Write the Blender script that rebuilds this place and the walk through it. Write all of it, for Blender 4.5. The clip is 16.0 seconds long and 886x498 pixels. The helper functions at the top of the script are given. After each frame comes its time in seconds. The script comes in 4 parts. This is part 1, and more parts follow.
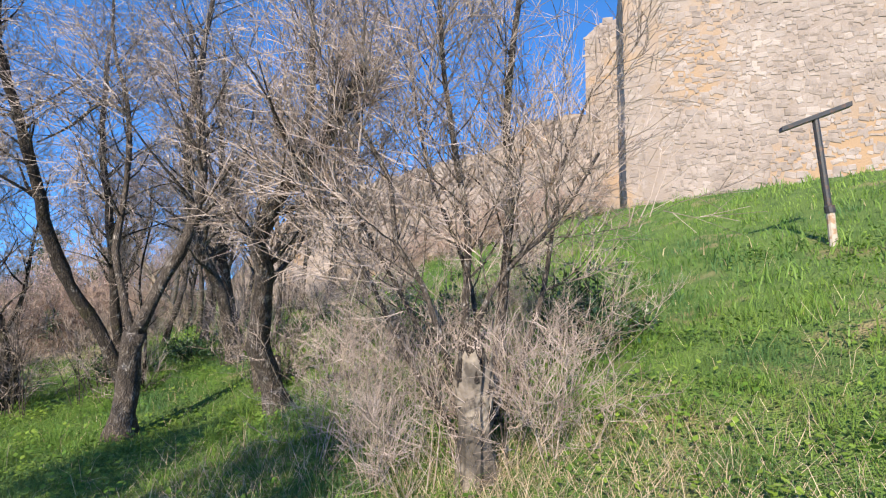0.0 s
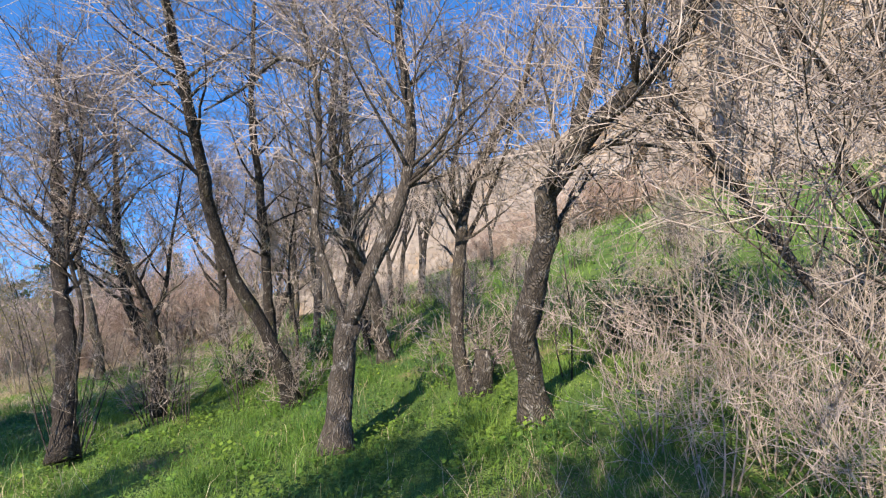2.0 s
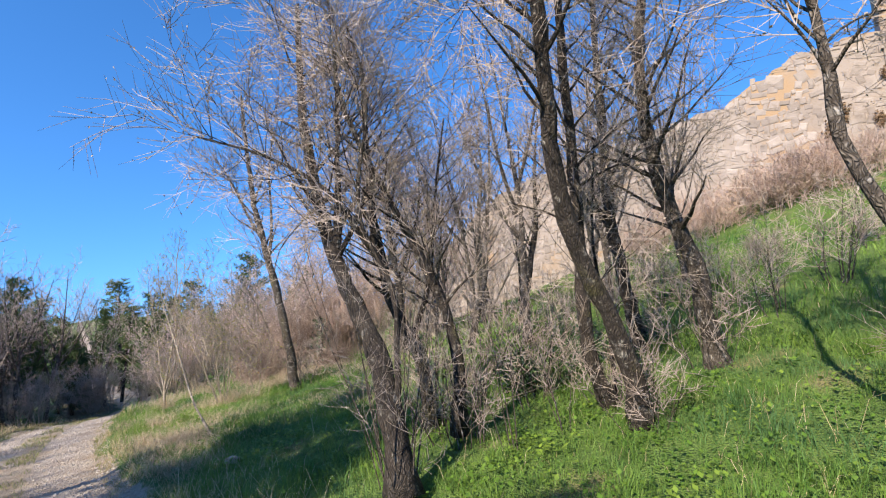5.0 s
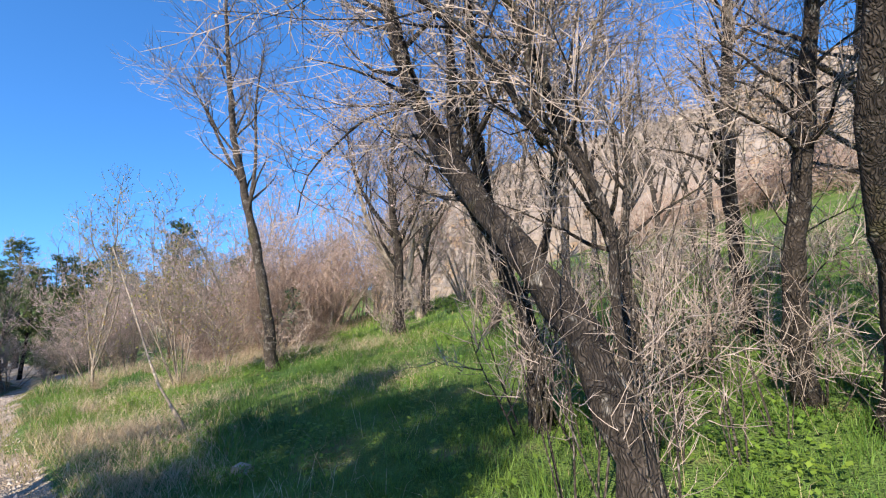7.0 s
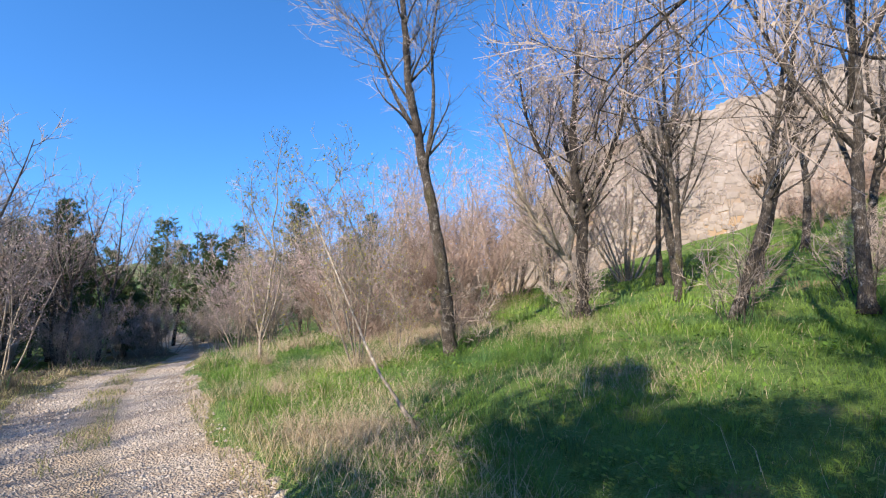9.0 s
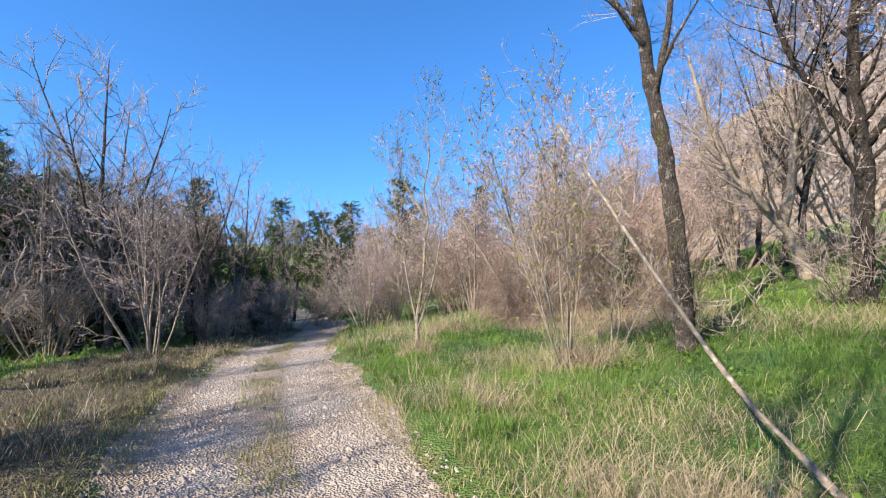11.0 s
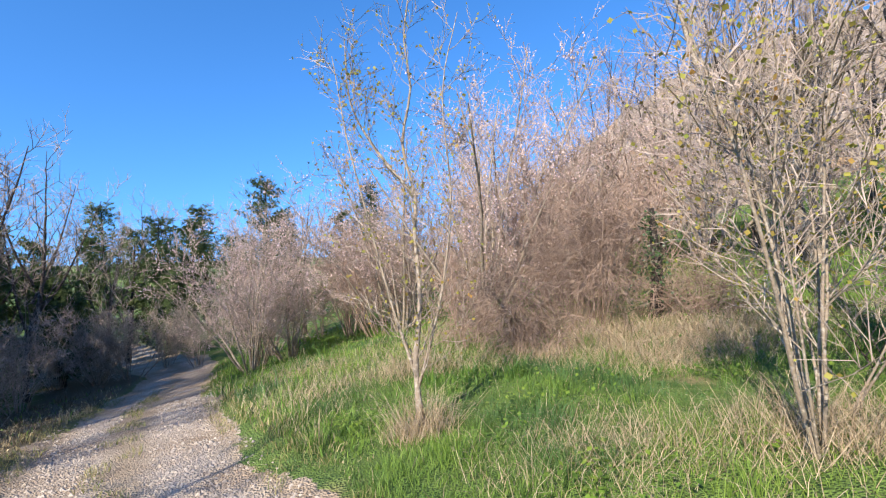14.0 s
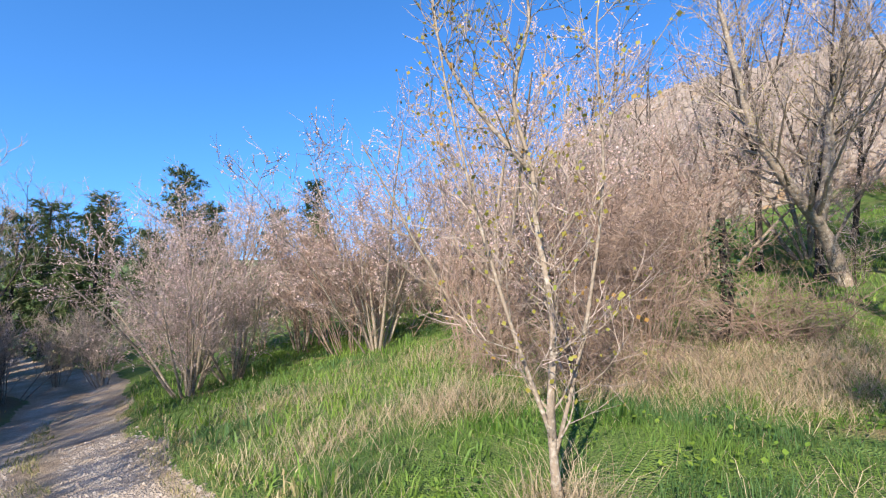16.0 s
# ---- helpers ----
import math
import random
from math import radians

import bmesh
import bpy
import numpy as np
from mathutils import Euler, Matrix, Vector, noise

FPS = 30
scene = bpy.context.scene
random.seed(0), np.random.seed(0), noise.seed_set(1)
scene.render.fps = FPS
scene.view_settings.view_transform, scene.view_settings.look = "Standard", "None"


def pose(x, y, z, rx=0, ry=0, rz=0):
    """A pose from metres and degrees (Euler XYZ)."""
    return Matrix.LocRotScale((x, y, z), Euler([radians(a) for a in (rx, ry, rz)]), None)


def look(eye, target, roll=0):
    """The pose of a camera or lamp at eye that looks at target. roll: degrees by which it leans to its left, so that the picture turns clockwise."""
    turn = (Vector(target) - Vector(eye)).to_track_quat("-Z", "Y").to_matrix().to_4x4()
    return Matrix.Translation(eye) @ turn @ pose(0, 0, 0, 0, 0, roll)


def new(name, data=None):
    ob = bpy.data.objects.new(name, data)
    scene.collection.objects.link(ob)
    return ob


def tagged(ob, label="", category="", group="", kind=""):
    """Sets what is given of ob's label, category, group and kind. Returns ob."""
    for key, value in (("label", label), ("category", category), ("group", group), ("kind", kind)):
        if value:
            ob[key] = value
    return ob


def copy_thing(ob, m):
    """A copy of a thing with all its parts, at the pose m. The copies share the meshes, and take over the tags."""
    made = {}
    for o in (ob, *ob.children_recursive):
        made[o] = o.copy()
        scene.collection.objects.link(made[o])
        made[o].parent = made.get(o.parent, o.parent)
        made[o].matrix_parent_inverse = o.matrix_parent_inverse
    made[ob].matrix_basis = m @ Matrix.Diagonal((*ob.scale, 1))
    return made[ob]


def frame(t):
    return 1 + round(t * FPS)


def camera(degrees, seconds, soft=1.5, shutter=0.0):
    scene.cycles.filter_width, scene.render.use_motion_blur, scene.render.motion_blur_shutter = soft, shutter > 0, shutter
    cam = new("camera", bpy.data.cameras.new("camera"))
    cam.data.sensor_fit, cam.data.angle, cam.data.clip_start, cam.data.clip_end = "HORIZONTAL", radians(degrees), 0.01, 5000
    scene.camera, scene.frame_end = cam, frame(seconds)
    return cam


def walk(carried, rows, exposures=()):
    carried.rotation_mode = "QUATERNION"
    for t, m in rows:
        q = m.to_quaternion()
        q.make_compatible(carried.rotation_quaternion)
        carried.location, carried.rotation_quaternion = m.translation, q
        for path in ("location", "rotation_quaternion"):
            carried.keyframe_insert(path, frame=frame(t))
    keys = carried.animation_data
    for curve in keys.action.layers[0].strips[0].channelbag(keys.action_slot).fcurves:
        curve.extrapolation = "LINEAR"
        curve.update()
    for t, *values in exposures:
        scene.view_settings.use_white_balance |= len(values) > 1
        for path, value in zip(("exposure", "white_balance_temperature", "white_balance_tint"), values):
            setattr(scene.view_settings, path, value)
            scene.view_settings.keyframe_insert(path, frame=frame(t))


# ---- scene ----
cam = camera(88.3, 16.0, soft=1.2)
PATH = [
    (0.0, (0.235, 0.097, 1.492), (0.142, 2.086, 1.675), 0.83),
    (0.5, (-0.317, 0.194, 1.449), (-0.415, 2.187, 1.574), -0.54),
    (1.0, (-0.860, 0.405, 1.388), (-0.994, 2.394, 1.546), -0.71),
    (1.5, (-1.420, 0.674, 1.349), (-1.574, 2.660, 1.523), -0.76),
    (2.0, (-1.996, 0.952, 1.295), (-2.238, 2.930, 1.466), -0.95),
    (2.5, (-2.537, 1.157, 1.256), (-2.889, 3.119, 1.415), -0.57),
    (3.0, (-3.098, 1.394, 1.228), (-3.535, 3.340, 1.383), -1.69),
    (3.5, (-3.631, 1.507, 1.169), (-4.120, 3.436, 1.365), -2.75),
    (4.0, (-4.150, 1.654, 1.139), (-4.742, 3.555, 1.336), -3.34),
    (4.2, (-4.356, 1.692, 1.138), (-4.971, 3.584, 1.344), -2.78),
    (6.3, (-6.609, 2.715, 0.820), (-6.950, 4.671, 1.062), -1.24),
    (6.5, (-6.838, 2.862, 0.776), (-7.116, 4.825, 1.033), -0.54),
    (7.0, (-7.349, 3.208, 0.715), (-7.685, 5.172, 0.889), 0.65),
    (7.5, (-7.940, 3.471, 0.688), (-8.459, 5.395, 0.859), -0.23),
    (8.0, (-8.472, 3.758, 0.621), (-9.133, 5.642, 0.740), -0.78),
    (8.5, (-9.040, 4.037, 0.558), (-9.715, 5.917, 0.654), -0.03),
    (9.0, (-9.594, 4.288, 0.523), (-10.302, 6.156, 0.611), 1.52),
    (9.5, (-10.171, 4.456, 0.519), (-10.999, 6.273, 0.639), 1.87),
    (10.0, (-10.738, 4.640, 0.446), (-11.662, 6.413, 0.526), 0.98),
    (10.2, (-10.980, 4.749, 0.419), (-11.942, 6.502, 0.478), 0.62),
    (12.3, (-13.206, 6.334, 0.249), (-14.325, 7.988, 0.139), 0.77),
    (12.5, (-13.428, 6.465, 0.253), (-14.542, 8.122, 0.148), -0.97),
    (13.0, (-13.930, 6.813, 0.218), (-14.839, 8.595, 0.206), -2.52),
    (13.5, (-14.409, 7.236, 0.176), (-15.047, 9.132, 0.191), -2.16),
    (14.0, (-14.918, 7.546, 0.167), (-15.407, 9.485, 0.179), -1.78),
    (14.5, (-15.403, 7.883, 0.126), (-15.811, 9.840, 0.189), -2.11),
    (15.0, (-15.891, 8.136, 0.106), (-16.203, 10.109, 0.200), -0.44),
    (15.5, (-16.323, 8.454, 0.141), (-16.565, 10.438, 0.215), 0.73),
    (16.0, (-16.713, 8.731, 0.093), (-16.868, 10.725, 0.147), 0.94),
]
walk(cam, [(t, look(eye, target, roll)) for t, eye, target, roll in PATH])

# ---- world, sun, exposure ----
scene.view_settings.exposure = 0.84
SUN_EL = radians(33)
SUN_FROM = Vector((-0.30, -0.954, 0)).normalized()
sun_dir = Vector((SUN_FROM.x * math.cos(SUN_EL), SUN_FROM.y * math.cos(SUN_EL), math.sin(SUN_EL)))
world = bpy.data.worlds.new("world")
scene.world = world
world.use_nodes = True
wn = world.node_tree.nodes
sky = wn.new("ShaderNodeTexSky")
sky.sky_type = "NISHITA"
sky.sun_disc = False
sky.sun_elevation = SUN_EL
sky.sun_rotation = math.atan2(SUN_FROM.x, SUN_FROM.y)
sky.altitude = 900
sky.air_density, sky.dust_density, sky.ozone_density = 0.9, 0.1, 7.0
wn["Background"].inputs["Strength"].default_value = 0.125
# the haze-free sky of a high place: the whole dome keeps the deeper blue found well above the horizon
dome = wn.new("ShaderNodeTexCoord")
lift = wn.new("ShaderNodeVectorMath")
lift.operation = "MULTIPLY_ADD"
lift.inputs[1].default_value, lift.inputs[2].default_value = (1, 1, 0.78), (0, 0, 0.15)
world.node_tree.links.new(dome.outputs["Generated"], lift.inputs[0])
world.node_tree.links.new(lift.outputs[0], sky.inputs["Vector"])
vivid = wn.new("ShaderNodeHueSaturation")
vivid.inputs["Saturation"].default_value, vivid.inputs["Value"].default_value = 1.13, 1.4
world.node_tree.links.new(sky.outputs[0], vivid.inputs["Color"])
world.node_tree.links.new(vivid.outputs[0], wn["Background"].inputs["Color"])
sun = new("sun", bpy.data.lights.new("sun", "SUN"))
sun.data.energy, sun.data.angle, sun.data.color = 5.0, radians(0.53), (1.0, 0.89, 0.74)
sun.matrix_world = look(sun_dir * 50, (0, 0, 0))


# ---- materials ----
def material(name, base, rough=0.85, vary=(), scale=3.0, bump=0.0, bump_scale=30.0, spec=0.3, attr="", trans=0.0):
    """A node material: base colour, broken up by two scales of noise towards the colours in vary, with a noise bump."""
    m = bpy.data.materials.new(name)
    m.use_nodes = True
    nt, n = m.node_tree, m.node_tree.nodes
    bsdf = n["Principled BSDF"]
    bsdf.inputs["Roughness"].default_value = rough
    bsdf.inputs["Specular IOR Level"].default_value = spec
    geo = n.new("ShaderNodeNewGeometry")
    colour = None
    rgb = n.new("ShaderNodeRGB")
    rgb.outputs[0].default_value = (*base, 1)
    colour = rgb.outputs[0]
    for i, (other, sc, lo, hi) in enumerate(vary):
        tex = n.new("ShaderNodeTexNoise")
        tex.inputs["Scale"].default_value = sc
        tex.inputs["Detail"].default_value = 5
        nt.links.new(geo.outputs["Position"], tex.inputs["Vector"])
        ramp = n.new("ShaderNodeMapRange")
        ramp.inputs["From Min"].default_value, ramp.inputs["From Max"].default_value = lo, hi
        nt.links.new(tex.outputs["Fac"], ramp.inputs["Value"])
        mix = n.new("ShaderNodeMix")
        mix.data_type = "RGBA"
        nt.links.new(ramp.outputs[0], mix.inputs["Factor"])
        nt.links.new(colour, mix.inputs["A"])
        mix.inputs["B"].default_value = (*other, 1)
        colour = mix.outputs["Result"]
    if attr:
        at = n.new("ShaderNodeAttribute")
        at.attribute_name = attr
        if attr == "tint":
            nt.links.new(at.outputs["Color"], bsdf.inputs["Base Color"])
            colour = at.outputs["Color"]
    nt.links.new(colour, bsdf.inputs["Base Color"])
    if bump:
        tex = n.new("ShaderNodeTexNoise")
        tex.inputs["Scale"].default_value = bump_scale
        tex.inputs["Detail"].default_value = 6
        nt.links.new(geo.outputs["Position"], tex.inputs["Vector"])
        b = n.new("ShaderNodeBump")
        b.inputs["Strength"].default_value = bump
        b.inputs["Distance"].default_value = 0.02
        nt.links.new(tex.outputs["Fac"], b.inputs["Height"])
        nt.links.new(b.outputs[0], bsdf.inputs["Normal"])
    if trans:
        tr = n.new("ShaderNodeBsdfTranslucent")
        nt.links.new(colour, tr.inputs["Color"])
        ms = n.new("ShaderNodeMixShader")
        ms.inputs[0].default_value = trans
        nt.links.new(bsdf.outputs[0], ms.inputs[1])
        nt.links.new(tr.outputs[0], ms.inputs[2])
        nt.links.new(ms.outputs[0], n["Material Output"].inputs["Surface"])
    return m


def bark_material(name, base, fissure, lichen, moss=(0.14, 0.13, 0.04), grain=48.0, patch=0.55):
    """Bark with long dark furrows, grey lichen patches and a little moss."""
    m = material(name, base, 0.95, [(tuple(c * 0.6 for c in base), 9, 0.45, 0.6), (lichen, 11, patch, patch + 0.09), (moss, 2.2, 0.62, 0.76)])
    nt, n = m.node_tree, m.node_tree.nodes
    bsdf = n["Principled BSDF"]
    plain = bsdf.inputs["Base Color"].links[0].from_socket
    co = n.new("ShaderNodeTexCoord")
    wob = n.new("ShaderNodeTexNoise")
    wob.inputs["Scale"].default_value = 7
    nt.links.new(co.outputs["Object"], wob.inputs["Vector"])
    bend = n.new("ShaderNodeVectorMath")
    bend.operation = "MULTIPLY_ADD"
    bend.inputs[1].default_value = (0.16, 0.16, 0.16)
    nt.links.new(wob.outputs["Color"], bend.inputs[0])
    nt.links.new(co.outputs["Object"], bend.inputs[2])
    squash = n.new("ShaderNodeVectorMath")
    squash.operation = "MULTIPLY"
    squash.inputs[1].default_value = (1, 1, 0.16)
    nt.links.new(bend.outputs[0], squash.inputs[0])
    vor = n.new("ShaderNodeTexVoronoi")
    vor.feature = "DISTANCE_TO_EDGE"
    vor.inputs["Scale"].default_value = grain
    nt.links.new(squash.outputs[0], vor.inputs["Vector"])
    rng = n.new("ShaderNodeMapRange")
    rng.inputs["From Min"].default_value, rng.inputs["From Max"].default_value = -0.06, 0.28
    nt.links.new(vor.outputs["Distance"], rng.inputs["Value"])
    mix = n.new("ShaderNodeMix")
    mix.data_type = "RGBA"
    nt.links.new(rng.outputs[0], mix.inputs["Factor"])
    mix.inputs["A"].default_value = (*fissure, 1)
    nt.links.new(plain, mix.inputs["B"])
    nt.links.new(mix.outputs["Result"], bsdf.inputs["Base Color"])
    fine = n.new("ShaderNodeTexNoise")
    fine.inputs["Scale"].default_value, fine.inputs["Detail"].default_value = 60, 6
    nt.links.new(squash.outputs[0], fine.inputs["Vector"])
    add = n.new("ShaderNodeMath")
    nt.links.new(rng.outputs[0], add.inputs[0])
    nt.links.new(fine.outputs["Fac"], add.inputs[1])
    b = n.new("ShaderNodeBump")
    b.inputs["Strength"].default_value, b.inputs["Distance"].default_value = 1.0, 0.014
    nt.links.new(add.outputs[0], b.inputs["Height"])
    nt.links.new(b.outputs[0], bsdf.inputs["Normal"])
    return m


BARK = bark_material("bark", (0.17, 0.14, 0.115), (0.04, 0.031, 0.025), (0.38, 0.34, 0.30), patch=0.56)
BARK_DARK = bark_material("bark dark", (0.095, 0.077, 0.064), (0.022, 0.017, 0.014), (0.32, 0.29, 0.25), patch=0.58)
BARK_PALE = material("bark pale", (0.30, 0.24, 0.18), 0.9, [((0.18, 0.15, 0.12), 9, 0.5, 0.65), ((0.45, 0.40, 0.33), 28, 0.5, 0.68)], bump=0.6, bump_scale=60)
TWIG = material("twig", (0.40, 0.325, 0.27), 0.8, [((0.22, 0.17, 0.14), 3, 0.46, 0.64), ((0.56, 0.46, 0.41), 7, 0.55, 0.7)])
TWIG_RED = material("twig reddish", (0.40, 0.29, 0.23), 0.8, [((0.25, 0.165, 0.13), 2.5, 0.42, 0.62), ((0.52, 0.41, 0.33), 6, 0.55, 0.7)])
TWIG_DARK = material("twig dark", (0.25, 0.20, 0.165), 0.85, [((0.24, 0.20, 0.17), 4, 0.5, 0.65)])
BLOSSOM = material("blossom", (0.74, 0.56, 0.53), 0.7, [((0.55, 0.38, 0.34), 5, 0.45, 0.65), ((0.78, 0.64, 0.60), 9, 0.55, 0.68)], trans=0.3)
CATKIN = material("bud and catkin", (0.50, 0.42, 0.33), 0.8, [((0.34, 0.27, 0.20), 5, 0.45, 0.62), ((0.55, 0.47, 0.42), 8, 0.55, 0.7)], trans=0.2)
BUD = material("young leaf", (0.36, 0.34, 0.07), 0.6, [((0.42, 0.24, 0.07), 4, 0.5, 0.65), ((0.22, 0.30, 0.05), 6, 0.55, 0.7)], trans=0.35)
NEEDLE = material("pine needle", (0.085, 0.13, 0.045), 0.7, [((0.14, 0.17, 0.055), 1.2, 0.45, 0.65), ((0.045, 0.08, 0.03), 5, 0.5, 0.7)], trans=0.25)
IVY = material("ivy leaf", (0.03, 0.07, 0.02), 0.45, [((0.07, 0.12, 0.03), 6, 0.5, 0.65)], spec=0.5)
GRASS = material("grass", (0.1, 0.2, 0.04), 0.6, attr="tint", trans=0.3, spec=0.35)
STRAW = material("straw", (0.1, 0.2, 0.04), 0.8, attr="tint", trans=0.15)
MORTAR = material("mortar", (0.28, 0.225, 0.185), 0.95, [((0.34, 0.28, 0.235), 0.7, 0.4, 0.65), ((0.26, 0.20, 0.145), 6, 0.54, 0.72), ((0.35, 0.235, 0.14), 0.25, 0.5, 0.62)], bump=0.8, bump_scale=14)


def stone_material(name, base, dark, light):
    m = material(name, base, 0.92, [(dark, 5, 0.5, 0.7), (light, 1.1, 0.45, 0.65)], bump=0.7, bump_scale=22)
    nt, n = m.node_tree, m.node_tree.nodes
    info = n.new("ShaderNodeObjectInfo")
    geo = n.new("ShaderNodeNewGeometry")
    add = n.new("ShaderNodeMath")
    add.operation = "ADD"
    nt.links.new(info.outputs["Random"], add.inputs[0])
    nt.links.new(geo.outputs["Random Per Island"], add.inputs[1])
    fr = n.new("ShaderNodeMath")
    fr.operation = "FRACT"
    nt.links.new(add.outputs[0], fr.inputs[0])
    hsv = n.new("ShaderNodeHueSaturation")
    rng = n.new("ShaderNodeMapRange")
    rng.inputs["To Min"].default_value, rng.inputs["To Max"].default_value = 0.8, 1.12
    nt.links.new(fr.outputs[0], rng.inputs["Value"])
    nt.links.new(rng.outputs[0], hsv.inputs["Value"])
    link = n["Principled BSDF"].inputs["Base Color"].links[0]
    nt.links.new(link.from_socket, hsv.inputs["Color"])
    nt.links.new(hsv.outputs[0], n["Principled BSDF"].inputs["Base Color"])
    return m


STONE = stone_material("wall stone", (0.30, 0.245, 0.205), (0.22, 0.175, 0.14), (0.37, 0.31, 0.265))
PEBBLE = stone_material("pebble", (0.44, 0.37, 0.305), (0.31, 0.25, 0.20), (0.52, 0.45, 0.375))
METAL = material("dark painted steel", (0.035, 0.035, 0.035), 0.5, [((0.09, 0.05, 0.03), 20, 0.55, 0.7)], bump=0.2, bump_scale=60, spec=0.5)
SIGN = material("weathered white paint", (0.45, 0.385, 0.31), 0.6, [((0.35, 0.22, 0.13), 14, 0.5, 0.62)])


# ---- the lie of the land ----
ALONG, UPHILL = Vector((-0.83, 0.558)), Vector((0.558, 0.83))


def us(x, y):
    """Metres along the track, and metres uphill from its baseline."""
    return x * -0.83 + y * 0.558, x * 0.558 + y * 0.83


def xy(u, s):
    return u * -0.83 + s * 0.558, u * 0.558 + s * 0.83


def track_middle(u):
    return -1.95 + 0.0100 * (np.clip(u, -6, 34) - 15) ** 2


def land(u, s):
    """Height of the ground, for numpy arrays of track coordinates."""
    u, s = np.asarray(u, float), np.asarray(s, float)
    top = np.clip(12.5 + 0.85 * (u + 1), 11, 18)
    U, S = np.clip(u, -4, 30) / 10, np.clip(s, -5, top) / 10
    z = (-0.080 - 0.866 * U + 1.522 * S + 0.326 * U * U - 0.761 * U * S + 1.635 * S * S + 0.150 * U * U * S
         - 0.231 * U * S * S - 0.128 * U ** 3 - 0.335 * S ** 3)
    bank = np.clip((u - 4) / 4, 0, 1) * 0.40 + 0.03
    z = z + np.clip(s - top, 0, 6) * bank - np.clip(-5 - s, 0, 25) * 0.16 - np.clip(u - 30, 0, 60) * 0.10
    z = z - np.clip(np.abs(s - track_middle(u)) * -1 + 1.25, 0, 0.25) * 0.35
    return z


def bumps(x, y, u, s):
    off = np.clip((np.abs(s - track_middle(u)) - 1.0) / 0.8, 0.12, 1)
    return off * (0.05 * np.sin(1.9 * x + 0.7 * y) * np.sin(1.3 * y - 0.5 * x) + 0.025 * np.sin(4.3 * x - 2.0 * y + 1) * np.sin(3.7 * y + 1.1 * x))


def height(x, y):
    u, s = us(x, y)
    return float(land(u, s) + bumps(x, y, u, s))


# ---- mesh helpers ----
class Geo:
    """Gathers vertices and faces for one mesh."""
    rough = random.Random(1)

    def __init__(self):
        self.v, self.f, self.count = [], [], 0

    def add(self, verts, faces):
        k = self.count
        self.v.extend(verts)
        self.f.extend([tuple(i + k for i in face) for face in faces])
        self.count += len(verts)

    def tube(self, pts, radii, sides, cap=False, uneven=0.0):
        pts = [Vector(p) for p in pts]
        verts, faces = [], []
        side = None
        for i, p in enumerate(pts):
            way = (pts[min(i + 1, len(pts) - 1)] - pts[max(i - 1, 0)])
            if way.length < 1e-6:
                way = Vector((0, 0, 1))
            way.normalize()
            if side is None:
                side = way.orthogonal().normalized()
            else:
                side = (side - way * side.dot(way))
                side = side.normalized() if side.length > 1e-5 else way.orthogonal().normalized()
            up = way.cross(side)
            r = radii[i]
            for j in range(sides):
                a = 2 * math.pi * j / sides
                r = radii[i] * (1 + self.rough.uniform(-uneven, uneven)) if uneven else radii[i]
                verts.append(p + side * (r * math.cos(a)) + up * (r * math.sin(a)))
        for i in range(len(pts) - 1):
            for j in range(sides):
                a, b = i * sides + j, i * sides + (j + 1) % sides
                faces.append((a, b, b + sides, a + sides))
        if cap:
            faces.append(tuple(range(sides - 1, -1, -1)))
            faces.append(tuple((len(pts) - 1) * sides + j for j in range(sides)))
        self.add(verts, faces)

    def mesh(self, name, mat, smooth=False):
        me = bpy.data.meshes.new(name)
        me.from_pydata([tuple(p) for p in self.v], [], self.f)
        me.materials.append(mat)
        if smooth:
            me.shade_smooth()
        return me


def part(name, geo, mat, parent, label="", smooth=False, kind=""):
    ob = new(name, geo.mesh(name, mat, smooth) if isinstance(geo, Geo) else geo)
    ob.parent = parent
    return tagged(ob, label=label, kind=kind)


def smooth_path(pts, step=0.18):
    """A rounded line through the points (Catmull-Rom), cut in short steps."""
    p = [Vector(q) for q in pts]
    p = [p[0] * 2 - p[1]] + p + [p[-1] * 2 - p[-2]]
    out = []
    for i in range(1, len(p) - 2):
        n = max(1, int((p[i + 1] - p[i]).length / step))
        for k in range(n):
            t = k / n
            a, b, c, d = p[i - 1], p[i], p[i + 1], p[i + 2]
            out.append(0.5 * ((2 * b) + (c - a) * t + (2 * a - 5 * b + 4 * c - d) * t * t + (3 * b - a - 3 * c + d) * t ** 3))
    out.append(p[-2].copy())
    return out


def rand_unit(rng):
    while True:
        v = Vector((rng.uniform(-1, 1), rng.uniform(-1, 1), rng.uniform(-1, 1)))
        if 0.05 < v.length < 1:
            return v.normalized()


def shoot(rng, start, way, length, bend, up, n):
    """A wandering line of n steps."""
    pts, p, w = [start.copy()], start.copy(), way.normalized()
    for i in range(n):
        w = (w + rand_unit(rng) * bend + Vector((0, 0, up))).normalized()
        p = p + w * (length / n)
        pts.append(p.copy())
    return pts


def quad(geo, rng, p, size):
    a, b = rand_unit(rng), rand_unit(rng)
    b = (b - a * b.dot(a)).normalized()
    geo.add([p, p + (a + b) * size * 0.5, p + a * size, p + (a - b) * size * 0.5], [(0, 1, 2, 3)])


